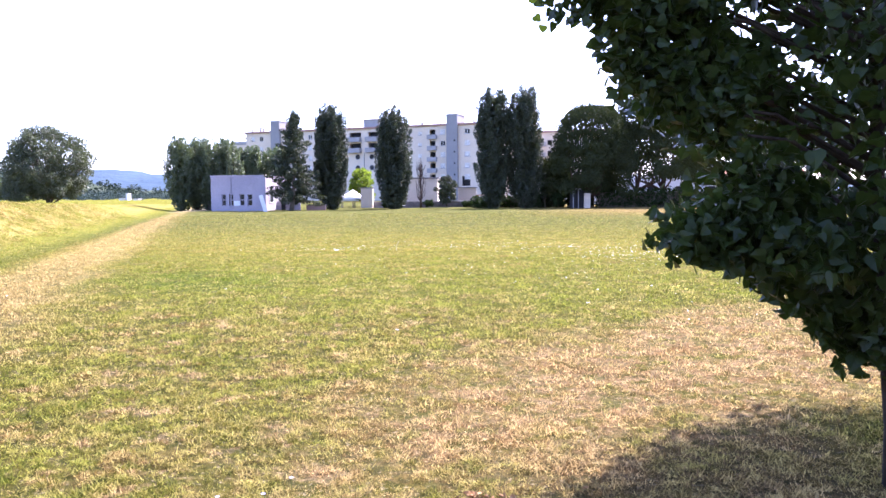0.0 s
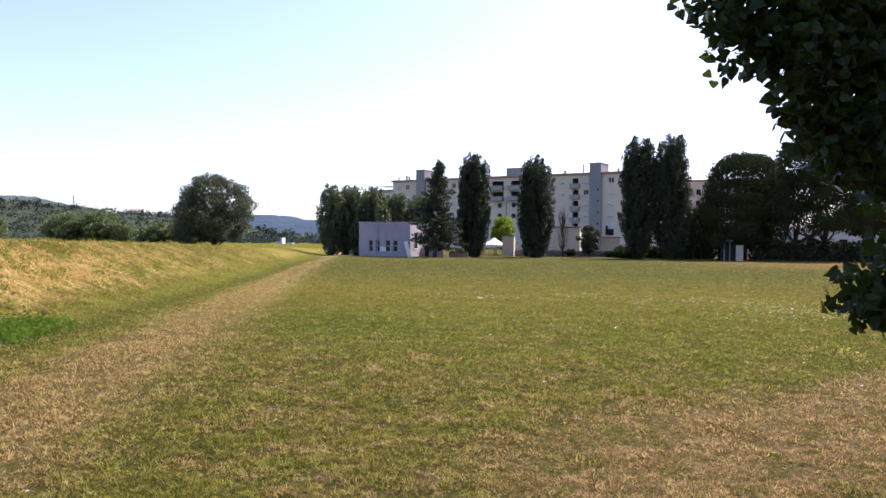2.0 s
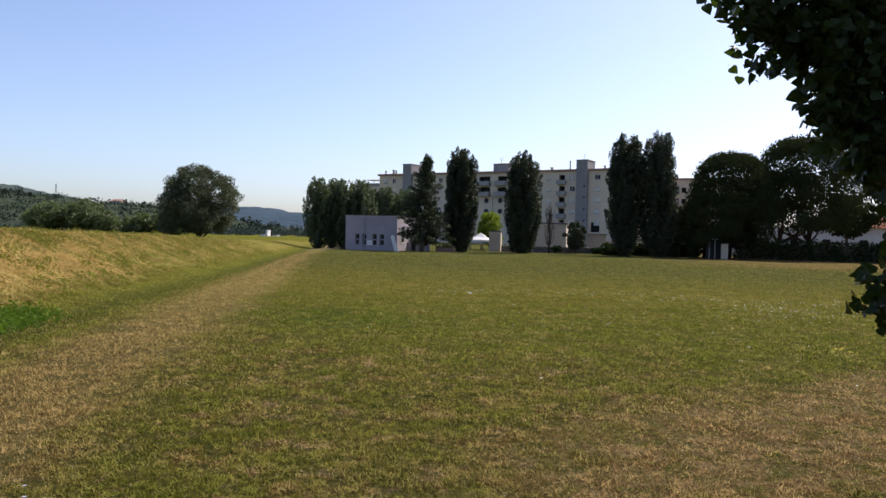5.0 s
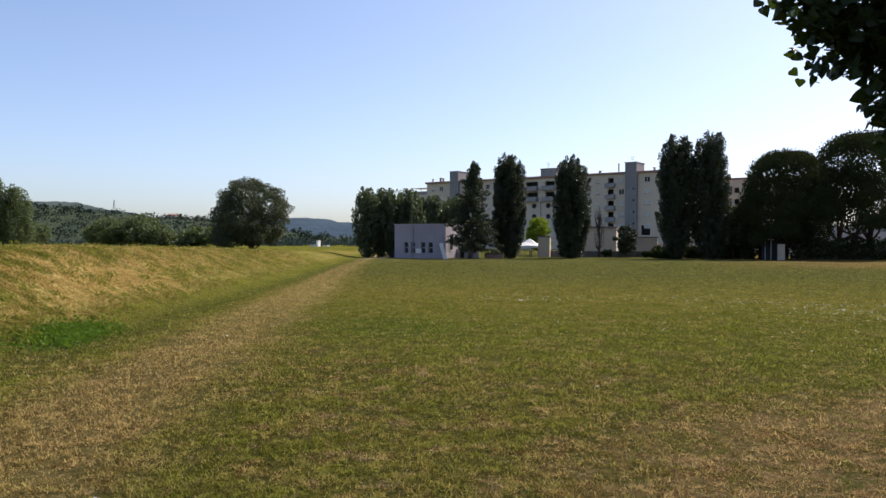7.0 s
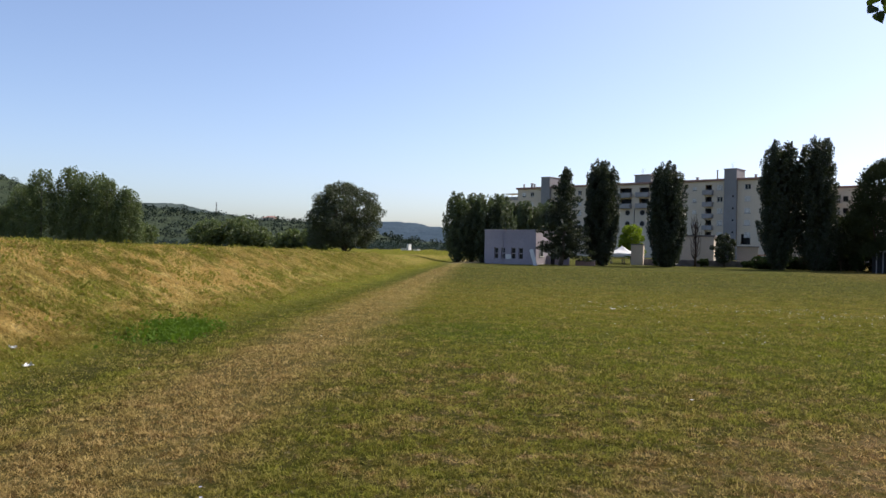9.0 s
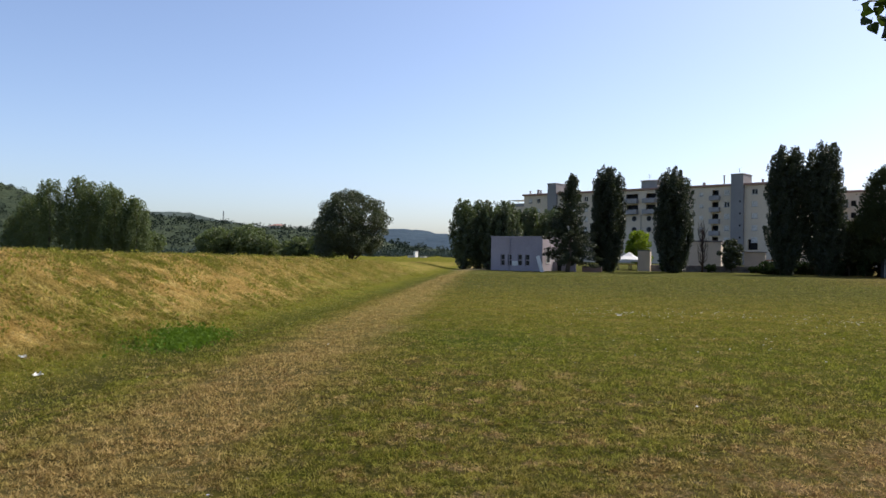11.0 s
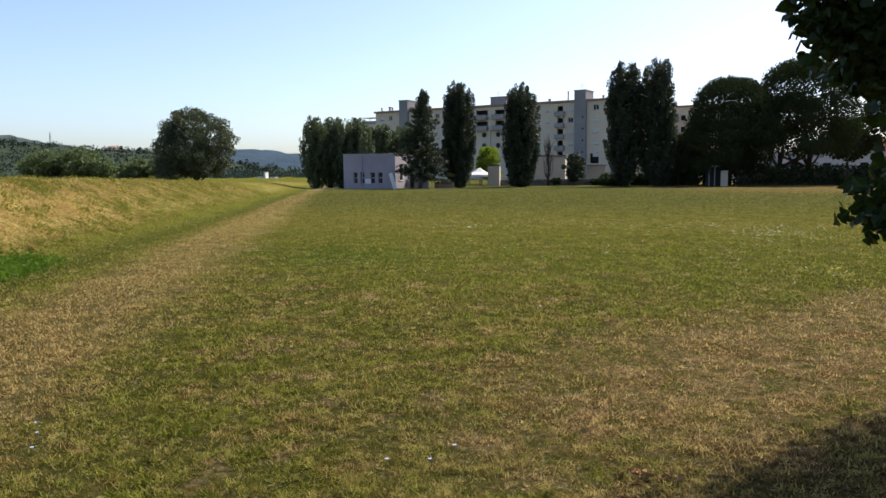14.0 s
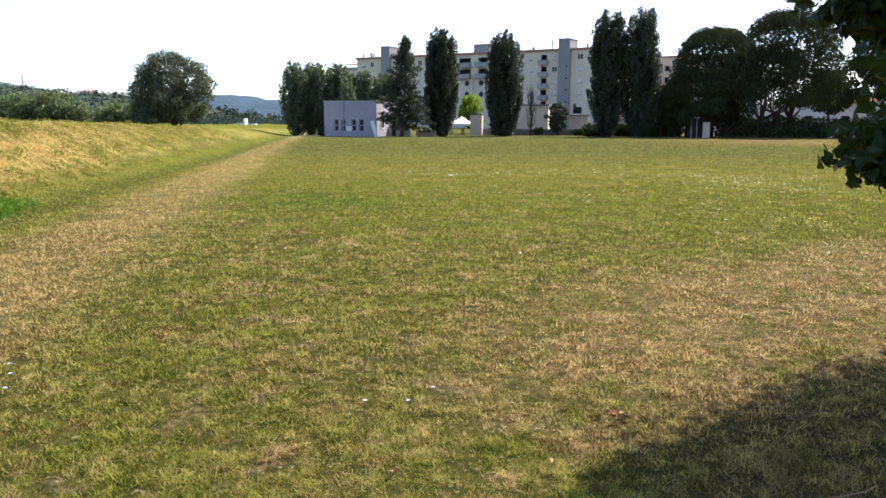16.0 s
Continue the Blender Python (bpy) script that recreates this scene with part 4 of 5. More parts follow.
# ---- the hut ----
def hut():
    ob = thing("hut", "flat-roofed lilac-grey utility hut with paired windows", "hut", "", pose(-28.1, 79, 0, 0, 0, -4))
    wins = [(1.15, 1.6), (1.95, 2.4), (3.1, 3.6), (3.95, 4.45)]
    holes = [(a, b, 0.55, 1.75) for a, b in wins]
    part("wall", wall_with_holes(0, 5.9, -0.3, 3.55, 0, 0.3, holes), M_HUT, ob)
    part("wall", box(0, 0.3, 0.3, 7, -0.3, 3.55), M_HUT, ob)
    part("wall", box(5.6, 5.9, 0.3, 7, -0.3, 3.55), M_HUT, ob)
    part("wall", box(0.3, 5.6, 6.7, 7, -0.3, 3.55), M_HUT, ob)
    part("roof", box(-0.04, 5.94, -0.04, 7.04, 3.55, 3.7, 0.02), M_HUT, ob)
    part("drainpipe", tube([(2.2, -0.06, 0.1), (2.2, -0.06, 3.5)], [0.05, 0.05], 8), M_HUT, ob)
    for a, b, c, d in holes:
        win = part("window", box(a, b, 0.2, 0.24, c, d), M_GLASS, ob)
        bm = bmesh.new()
        m = (c + d) / 2
        for q in ((a, a + 0.05, c, d), (b - 0.05, b, c, d), (a + 0.05, b - 0.05, m - 0.05, m + 0.05), (a + 0.05, b - 0.05, d - 0.05, d), (a + 0.05, b - 0.05, c, c + 0.05)):
            add_box(bm, q[0], q[1], 0.13, 0.2, q[2], q[3])
        part("frame", bm, M_HUT, win)
    part("notice_board", box(2.5, 3.15, -0.05, -0.01, 0.55, 1.05), M_WHITE, ob, "white notice board")
    for y0 in (1.2, 3.8):
        win = part("window", box(5.9, 5.93, y0, y0 + 1.1, 0.9, 2.2), M_GLASS, ob)
        bm = bmesh.new()
        for q in ((y0 - 0.08, y0, 0.82, 2.28), (y0 + 1.1, y0 + 1.18, 0.82, 2.28), (y0, y0 + 1.1, 2.2, 2.28), (y0, y0 + 1.1, 0.82, 0.9)):
            add_box(bm, 5.9, 5.96, q[0], q[1], q[2], q[3])
        part("frame", bm, M_WHITE, win)
    annex = thing("annex", "low white annex wall beside the hut", "wall", "", pose(-22.0, 82, 0, 0, 0, -4))
    part("wall", wall_with_holes(0, 2.6, -0.2, 0.95, 0, 0.25, [(0.5, 1.0, 0, 0.7)]), M_HUT, annex)
    part("doorway", box(0.5, 1.0, 0.2, 0.24, 0, 0.7), M_DARK, annex)
    planter = thing("planter", "low reddish-brown planter box by the conifer", "planter", "", pose(-18.3, 80, 0))
    part("trough", box(0, 2.0, 0, 0.5, -0.1, 0.55, 0.03), M_EAVE, planter)
    part("rim", box(-0.04, 2.04, -0.04, 0.54, 0.55, 0.62, 0.02), M_STONE, planter)
    slab = thing("leaning_slab", "white slab leaning on its end beside the hut", "panel", "", pose(-21.5, 76, -0.05, 0, -16, 12))
    part("panel", box(-0.19, 0.19, -0.06, 0.06, 0, 1.75, 0.02), M_WHITE, slab)


hut()
# ---- tent, walls and garages along the far edge ----
tent = thing("gazebo_tent", "white pop-up gazebo tent with a peaked roof", "tent", "", pose(-15.9, 95, 0))
bm = bmesh.new()
peak = bm.verts.new((0, 0, 2.25))
ring = [bm.verts.new(p) for p in ((-1.5, -1.5, 1.3), (0, -1.5, 1.36), (1.5, -1.5, 1.3), (1.5, 0, 1.36), (1.5, 1.5, 1.3), (0, 1.5, 1.36), (-1.5, 1.5, 1.3), (-1.5, 0, 1.36))]
hem = [bm.verts.new((v.co.x * 1.01, v.co.y * 1.01, v.co.z - 0.24)) for v in ring]
mids = [bm.verts.new((v.co.x * 0.45, v.co.y * 0.45, 1.72)) for v in ring]
for k in range(8):
    j = (k + 1) % 8
    bm.faces.new([peak, mids[k], mids[j]])
    bm.faces.new([mids[k], ring[k], ring[j], mids[j]])
    bm.faces.new([ring[k], hem[k], hem[j], ring[j]])
canopy = part("canopy", bm, M_CANVAS, tent, "white canvas canopy")
for x in (-1.45, 1.45):
    for y in (-1.45, 1.45):
        part("leg", tube([(x, y, -0.1), (x, y, 1.3)], [0.03, 0.03], 8), M_METAL, tent)


def trestle(x, y):
    ob = thing("table", "folding wooden table standing under the tent", "table", "tables under the tent", pose(x, y, 0))
    part("tabletop", box(-0.8, 0.8, -0.35, 0.35, 0.68, 0.73, 0.01), M_TILE, ob)
    for a in (-0.7, 0.7):
        for b in (-0.28, 0.28):
            part("leg", box(a - 0.03, a + 0.03, b - 0.03, b + 0.03, -0.05, 0.68), M_METAL, ob)


trestle(-16.6, 95.2)
trestle(-15.0, 95.4)
ob = thing("concrete_pillar", "beige rendered end wall beside the tent", "wall", "", pose(-13.7, 92, 0))
part("wall", box(-0.7, 0.7, 0, 1.2, -0.2, 2.35, 0.03), M_BEIGE, ob)
part("coping", box(-0.75, 0.75, -0.05, 1.25, 2.35, 2.47), M_STONE, ob)
ob = thing("garage", "beige flat-roofed garage behind the poplars", "garage", "", pose(-12, 100, 0))
part("wall", box(0, 6.4, 0, 5, -0.2, 3.6, 0.02), M_BEIGE, ob)
part("roof", box(-0.15, 6.55, -0.2, 5.2, 3.6, 3.78, 0.02), M_STONE, ob)
ob = thing("garage", "pale garage with a sloping roof beside a shrub", "garage", "", pose(-2.8, 95, 0))
part("wall", box(0, 2.25, 0, 4, -0.2, 2.35, 0.02), M_BEIGE, ob)
part("roof", box(-0.1, 2.4, -0.15, 4.1, 2.35, 2.45, 0.02), M_STONE, ob)
part("lean_to", box(2.25, 3.3, 0.4, 3.6, 1.4, 1.5), M_TILE, ob)


def low_wall():
    ob = thing("stone_wall", "low rough stone wall along the field edge", "wall", "", pose(-13, 93, 0))
    r = np.random.default_rng(3)
    part("core", box(0, 14, 0.08, 0.45, -0.3, 0.72), M_STONE, ob)
    for row in range(3):
        x = 0.0
        while x < 13.8:
            w = r.uniform(0.35, 0.8)
            part("stone", box(x + 0.02, min(x + w, 14) - 0.02, 0.0 + r.uniform(0, 0.05), 0.5, row * 0.28 - 0.08, row * 0.28 + 0.18 + r.uniform(0, 0.03), 0.03), M_STONE, ob)
            x += w


low_wall()
# bare little tree and shrubs in front of the garages
r = np.random.default_rng(5)
ob = thing("bare_tree", "thin leafless young tree against a beige wall", "tree", "", at(-7.1, 91))
part("trunk", tube([(0, 0, -0.1), (0.05, 0, 1.4), (0, 0, 3.2), (0.05, 0, 6.0)], [0.13, 0.1, 0.06, 0.02], 7), M_BARK_PINE, ob, smooth=True)
for k in range(44):
    z = r.uniform(0.7, 4.6)
    a, w = r.uniform(0, 6.28), r.uniform(0.3, 0.75)
    part("branch", tube([(0, 0, z), (w * math.cos(a) * 0.7, w * math.sin(a) * 0.7, z + 0.5), (w * math.cos(a), w * math.sin(a), z + r.uniform(1.0, 1.8))], [0.045, 0.035, 0.015], 5), M_BARK_PINE, ob)
broad_tree("small_tree", "small dark leafy tree by the stone wall", at(-4.0, 90.5), 4.1, 3.2, 0.1, 71, M_CEDAR, 3600, 0.2, 26, "", 0.09, lump=0.8, ragged=0.45)
broad_tree("small_tree", "small grey-green bushy tree between the poplars and pines", at(7.3, 88), 6.2, 2.4, 0.3, 72, M_CEDAR, 3500, 0.22, 18, "", 0.09)
for k, (x, y, h, w) in enumerate(((-11.2, 90, 2.3, 1.6), (-10.6, 86, 0.9, 1.3), (-6.2, 91.5, 0.9, 1.6), (-1.6, 91.5, 0.8, 1.8), (0.2, 88, 1.1, 2.0), (6.2, 86, 1.2, 1.8), (8.6, 86, 1.8, 2.0))):
    broad_tree("shrub", "low dark shrub at the field edge", at(x, y), h, w, 0.05, 80 + k, M_HEDGE, 1300, 0.16, 10, "shrubs along the field edge", 0.05)


def cedar():
    r = np.random.default_rng(17)
    ob = thing("conifer_tree", "grey-green conifer with layered drooping branches", "tree", "", at(-19.2, 78))
    part("trunk", tube([(-0.25, 0, -0.2), (0.0, 0, 1.2), (0.15, 0, 4), (0.3, 0, 9.6)], [0.27, 0.22, 0.15, 0.04], 8), M_BARK, ob, smooth=True)
    plumes = []
    for k in range(110):
        q = (k + 0.5) / 110
        z = 1.0 + 8.6 * q
        w = float(np.interp(q, [0, 0.1, 0.3, 0.5, 0.72, 0.9, 1.0], [3.1, 3.4, 2.9, 2.3, 1.5, 0.75, 0.3])) * r.uniform(0.55, 1.08)
        a = k * 2.39996 + r.normal() * 0.4
        c, d = math.cos(a), math.sin(a)
        rise = float(np.interp(q, [0, 0.3, 0.8, 1.0], [-0.15, 0.08, 0.4, 1.2]))
        if k % 3 == 0:
            part("limb", tube([(0.15 * q, 0, z), (w * 0.6 * c, w * 0.6 * d, z + 0.6 * rise * w + 0.1), (w * c, w * d, z + rise * w)], [0.06, 0.04, 0.012], 5), M_BARK, ob)
        plumes.append(((0.2 * q + 0.15 * w * c, 0.15 * w * d, z), (0.25 * q + w * c, w * d, z + rise * w), 0.34 * r.uniform(0.7, 1.3)))
    plumes += [((0.25, 0, 8.3), (0.15, 0, 10.2), 0.4), ((0.35, 0, 8.3), (0.6, 0, 9.9), 0.35)]
    pts = plume_points(plumes, 22000, r)
    v, f = leaves(pts, r.uniform(0.08, 0.19, len(pts)), r, None, 1.5)
    part_mesh("crown", mesh_of("crown", v, f, M_CEDAR), ob)


cedar()


def stone_pine(x, y, height, width, base, seed, trunks, label, count=12000):
    """An umbrella pine: bare forking trunk, flat-bottomed domed crown."""
    r = np.random.default_rng(seed)
    ob = thing("stone_pine", label, "tree", "stone pines", at(x, y))
    clumps = []
    n = 110
    for k in range(n):
        rr = math.sqrt((k + 0.5) / n)
        a = k * 2.39996
        px, py = rr * width * 0.42 * math.cos(a), rr * width * 0.42 * math.sin(a)
        top = height - (height - base) * 0.62 * rr ** 3.6
        w = width * r.uniform(0.058, 0.1)
        clumps.append((px, py, top - w * 0.7, w, w, w * 0.75))
        if k % 3:
            clumps.append((px, py, base + (top - base) * r.uniform(0.05, 0.75), w * 1.3, w * 1.3, w * 0.9))
    for k in range(8, n, 9):
        c = clumps[min(k, len(clumps) - 1)]
        t = trunks[k % len(trunks)]
        part("limb", tube([(t, 0, base * 0.55), (t + (c[0] - t) * 0.5, c[1] * 0.5, base * 0.9), (c[0], c[1], c[2] - 0.1)], [0.14, 0.1, 0.03], 6), M_BARK_PINE, ob, smooth=True)
    for t in trunks:
        part("trunk", tube([(t * 1.15, 0, -0.2), (t, 0.05, base * 0.5), (t * 0.9, 0, base), (t * 0.8, 0, base + 1.6)], [0.3, 0.26, 0.2, 0.1], 9), M_BARK_PINE, ob, smooth=True)
    foliage("crown", clumps, count, 0.18 if count > 20000 else 0.3, M_PINE, ob, r, 0.3, ((0, 0, 1), 0.6))


stone_pine(12.3, 86, 11.3, 10.6, 1.6, 41, (-0.6,), "dark green umbrella pine with a low spreading crown", 50000)
stone_pine(19.9, 88, 13.2, 12.8, 3.2, 42, (-2.3, 0.7), "large dark green umbrella pine with forking limbs", 54000)
stone_pine(31.0, 90, 11.8, 11, 4.0, 43, (0.5,), "dark green umbrella pine behind the hedge")
stone_pine(40, 92, 12, 11, 4.0, 44, (0.0,), "dark green umbrella pine behind the hedge")
for k, (x, y, h, w, b) in enumerate(((9.2, 92, 7.0, 5.0, 0.3), (14.5, 94, 8.5, 6.0, 0.5), (26.5, 96, 7.5, 7, 2.6))):
    broad_tree("evergreen_tree", "dense dark evergreen tree behind the pines", at(x, y), h, w, b, 95 + k, M_PINE, 7000, 0.3, 24, "evergreens behind the pines", 0.18)


def hedge(x0, x1, y, height, depth, seed):
    r = np.random.default_rng(seed)
    ob = thing("hedge", "clipped dark green hedge along the field edge", "hedge", "", pose(x0, y, 0))
    clumps = [(k * 0.7 + 0.35, r.uniform(-0.2, 0.2) + depth / 2, height * q, 0.6, depth * 0.55, height * 0.3) for k in range(int((x1 - x0) / 0.7)) for q in (0.25, 0.7 + r.uniform(-0.03, 0.05))]
    part("core", box(0.2, x1 - x0 - 0.2, depth * 0.4, depth * 0.6, -0.2, height * 0.8), M_BARK, ob)
    foliage("foliage", clumps, int(520 * (x1 - x0)), 0.22, M_HEDGE, ob, r, 0.4)


hedge(13.0, 48, 86.3, 2.1, 1.6, 91)
hedge(-0.9, 6.3, 88.2, 1.4, 1.3, 92)
hedge(6.0, 9.6, 88.6, 1.9, 1.5, 93)
hedge(9.9, 13.3, 89.0, 2.4, 1.6, 94)
ob = thing("gate_portal", "pale concrete gate posts with a lintel by the pines", "gate", "", pose(9.7, 84, 0))
for x in (0.3, 0.85):
    part("post", box(x, x + 0.09, 0, 0.15, -0.1, 2.0, 0.01), M_PARAPET, ob)
part("lintel", box(0.15, 1.2, -0.05, 0.35, 2.0, 2.12, 0.02), M_PARAPET, ob)
part("wall_panel", box(1.5, 2.2, 0.05, 0.25, -0.1, 1.6, 0.02), M_BEIGE, ob)
part("backing", box(0.1, 2.3, 1.0, 1.1, -0.1, 1.9), M_DARK, ob)
ob = thing("low_house", "long white single-storey house with a tiled roof", "house", "", pose(17, 110, 0))
part("wall", wall_with_holes(0, 28, -0.2, 4.1, 0, 0.3, [(x, x + 1.0, 1.4, 2.5) for x in (2.2, 6.5, 10.5, 15.0, 19.5, 24)]), M_WHITE, ob)
part("wall", box(0, 28, 1.0, 8, -0.2, 4.0), M_BEIGE, ob)
for x in (2.2, 6.5, 10.5, 15.0, 19.5, 24):
    part("window", box(x, x + 1.0, 0.18, 0.22, 1.4, 2.5), M_GLASS, ob)
bm = bmesh.new()
for side in (0, 1):
    ys = (-0.5, 4.0) if side == 0 else (8.5, 4.0)
    a, b, c, d = [bm.verts.new(p) for p in ((13.2, ys[0], 4.15), (28.5, ys[0], 4.15), (28.5, ys[1], 5.7), (13.2, ys[1], 5.7))]
    bm.faces.new([a, b, c, d] if side == 0 else [d, c, b, a])
bmesh.ops.solidify(bm, geom=bm.faces[:], thickness=0.15)
part("roof", bm, M_TILE, ob, "orange terracotta roof")
chim = part("chimney", box(14.8, 15.5, 2, 2.7, 4.5, 6.3), M_WHITE, ob)
part("cap", box(14.7, 15.6, 1.9, 2.8, 6.3, 6.45), M_STONE, chim)
# ---- the young tree beside the camera ----
def near_leaf(r):
    """A triangular poplar leaf with a short stalk: verts and triangles, about one unit long."""
    half = [(0.28, -0.05, 0.03), (0.5, 0.12, 0.06), (0.46, 0.36, 0.04), (0.24, 0.7, 0.02)]
    rim = [(0, 0.02, 0)] + half + [(0, 1.0, -0.1)] + [(-x, y, z) for x, y, z in half[::-1]]
    v = np.array(rim + [(0, 0.42, -0.05), (-0.012, -0.5, 0.06), (0.012, -0.5, 0.06)])
    k = len(rim)
    f = np.array([(k, q, (q + 1) % k) for q in range(k)] + [(0, k + 1, k + 2)])
    return v, f


def leaf_frames(n, r):
    """Random turns for hanging leaves: the tip down and outwards."""
    tip = np.stack([r.normal(size=n) * 0.8, r.normal(size=n) * 0.8, -0.35 + 0.55 * r.normal(size=n)], 1)
    tip /= np.linalg.norm(tip, axis=1, keepdims=True)
    side = np.cross(tip, r.normal(size=(n, 3)))
    side /= np.linalg.norm(side, axis=1, keepdims=True)
    return side, tip, np.cross(side, tip)


def near_tree():
    r = np.random.default_rng(101)
    base = Vector((2.2, 4.2, float(ground_z(2.2, 4.2))))
    ob = thing("young_poplar_tree", "young poplar with dense dark heart-shaped leaves", "tree", "", Matrix.Translation(base))
    part("trunk", tube([(0.02, 0.02, -0.1), (0.0, 0.0, 0.35), (-0.06, -0.03, 0.8), (-0.18, -0.1, 1.7), (-0.22, -0.15, 2.8), (-0.2, -0.15, 6.6)], [0.05, 0.042, 0.04, 0.036, 0.026, 0.012], 10), M_BARK_SHADED, ob, smooth=True)

    def reach(z):
        return float(np.interp(z, REACH_Z, REACH_R))

    tips = []
    for k in range(34):
        a = k * 2.39996
        z1 = 0.8 + 6.0 * ((k + 0.5) / 34) ** 1.15
        rr = reach(z1) * r.uniform(0.7, 0.95)
        z0 = max(0.6, z1 - rr * r.uniform(0.35, 0.7))
        x0 = float(np.interp(z0, [0, 0.85, 2.8, 5], [0, -0.06, -0.22, -0.2]))
        mid = Vector((rr * 0.42 * math.cos(a + 0.25), rr * 0.42 * math.sin(a + 0.25), (z0 + z1) / 2 - 0.09))
        end = Vector((rr * math.cos(a), rr * math.sin(a), z1))
        part("branch", tube([(x0, x0 * 0.6, z0), mid, end], [0.015, 0.01, 0.004], 6), M_BARK_SHADED, ob, smooth=True)
        for q in range(9):
            t = 0.25 + 0.75 * q / 8
            p = mid.lerp(end, (t - 0.5) * 2) if t > 0.5 else Vector((x0, x0 * 0.6, z0)).lerp(mid, t * 2)
            tips.append(p)
    # longer sprays that hang out towards the open field
    for end in SPRAYS:
        end = Vector(end) - base
        start = Vector((-0.12, -0.08, end.z - 0.35))
        mid = start.lerp(end, 0.55) + Vector((0, 0, 0.12))
        part("branch", tube([start, mid, end], [0.016, 0.01, 0.003], 6), M_BARK_SHADED, ob, smooth=True)
        for q in range(10):
            tips.extend([mid.lerp(end, q / 9)] * 3)
    tips = np.array(tips)
    near = tips[r.integers(0, len(tips), TREE_LEAVES // 2)] + np.clip(r.normal(size=(TREE_LEAVES // 2, 3)), -1.3, 1.3) * [0.085, 0.085, 0.075]
    z = 0.72 + 5.6 * r.random(TREE_LEAVES)
    a = r.uniform(0, 2 * math.pi, TREE_LEAVES)
    # crown widened on the right, out of view, to cut skylight on the ground
    wide = 1 + 0.55 * smooth01((z - 2.2) / 1.2) * np.clip(np.cos(a + 0.5), 0, 1)
    rr = wide * np.interp(z, REACH_Z, REACH_R) * np.sqrt(r.uniform(0.08, 0.94, TREE_LEAVES)) * (1 + 0.07 * np.sin(5 * a + 3 * z) + 0.06 * np.sin(9 * a - 4 * z))
    fill = np.stack([rr * np.cos(a), rr * np.sin(a), z], 1)
    pts = np.concatenate([near, fill])
    back = np.clip(pts[:, 0] * 0.42 + pts[:, 1] * 0.9, 0, None)
    pts[:, :2] += back[:, None] * 1.2 * np.array([0.42, 0.9])
    keep = np.concatenate([np.full(len(near), True), np.hypot(fill[:, 0], fill[:, 1]) < wide * np.interp(fill[:, 2], REACH_Z, REACH_R) * 1.1])
    pts = pts[keep]
    # leafy boughs with lighter gaps between them
    gap = np.sin(7.1 * pts[:, 0] + 2 * np.sin(5 * pts[:, 2])) + np.sin(6.3 * pts[:, 1] + 4.2 * pts[:, 2]) + np.sin(8.3 * pts[:, 2] - 3.1 * pts[:, 0])
    spray = (np.arange(len(pts)) < len(near)) & (np.hypot(pts[:, 0], pts[:, 1]) > 1.2)
    pts = pts[spray | ((gap > -0.5) & (r.random(len(pts)) < 0.62)) | (pts[:, 0] > -0.3) | (pts[:, 2] < 1.5) | (pts[:, 2] > 3.3)]
    v, f = near_leaf(r)
    side, tip, up = leaf_frames(len(pts), r)
    # leaves above the view are oversized, to close gaps in the ground shadow
    size = np.where(pts[:, 2] > 3.1, 0.09, np.where(np.hypot(pts[:, 0], pts[:, 1]) > 1.2, 0.058, 0.076)) * (0.6 + 0.6 * r.random(len(pts)))
    world_v = pts[:, None, :] + size[:, None, None] * (v[None, :, 0:1] * side[:, None] + v[None, :, 1:2] * tip[:, None] + v[None, :, 2:3] * up[:, None])
    # the leaves nearest to the path are pieces of their own
    toward = pts @ np.array([-0.45, -0.9, 0.0]) - 0.25 * np.abs(pts[:, 2] - 1.7)
    order = np.argsort(-toward)
    single, rest = order[:260], order[260:]
    me = mesh_of("leaf", v, f, M_NEAR_LEAF)
    for k in single:
        m = Matrix(((*(side[k] * size[k])[:1], tip[k][0] * size[k], up[k][0] * size[k], pts[k][0]), (side[k][1] * size[k], tip[k][1] * size[k], up[k][1] * size[k], pts[k][1]), (side[k][2] * size[k], tip[k][2] * size[k], up[k][2] * size[k], pts[k][2]), (0, 0, 0, 1)))
        part_mesh("leaf", me, ob, "", m)
    faces = (f[None] + (np.arange(len(rest)) * len(v))[:, None, None]).reshape(-1, 3)
    # unseen leaves added above and behind the lower boughs, sunward, to thicken their shadow
    low = fill[(fill[:, 2] > 0.75) & (fill[:, 2] < 2.7)]
    low = low[r.integers(0, len(low), 38000)] * [1.04, 1.04, 1.0] + [0.2, 0.08, 0.0] + np.array(SUN_DIR)[None] * r.uniform(1.2, 4.8, 38000)[:, None]
    low += r.choice([0, 1], 38000)[:, None] * r.uniform(0, 2.0, 38000)[:, None] * np.array([0.55, 0.83, 0.0])
    low = low[low[:, 2] > 3.0]
    cv, cf = leaves(low, r.uniform(0.07, 0.13, len(low)), r)
    tagged(part_mesh("foliage", mesh_of("foliage", cv, cf, M_NEAR_LEAF), ob), kind="stuff")
    tagged(part_mesh("foliage", mesh_of("foliage", world_v[rest].reshape(-1, 3), faces, M_NEAR_LEAF), ob), kind="stuff")


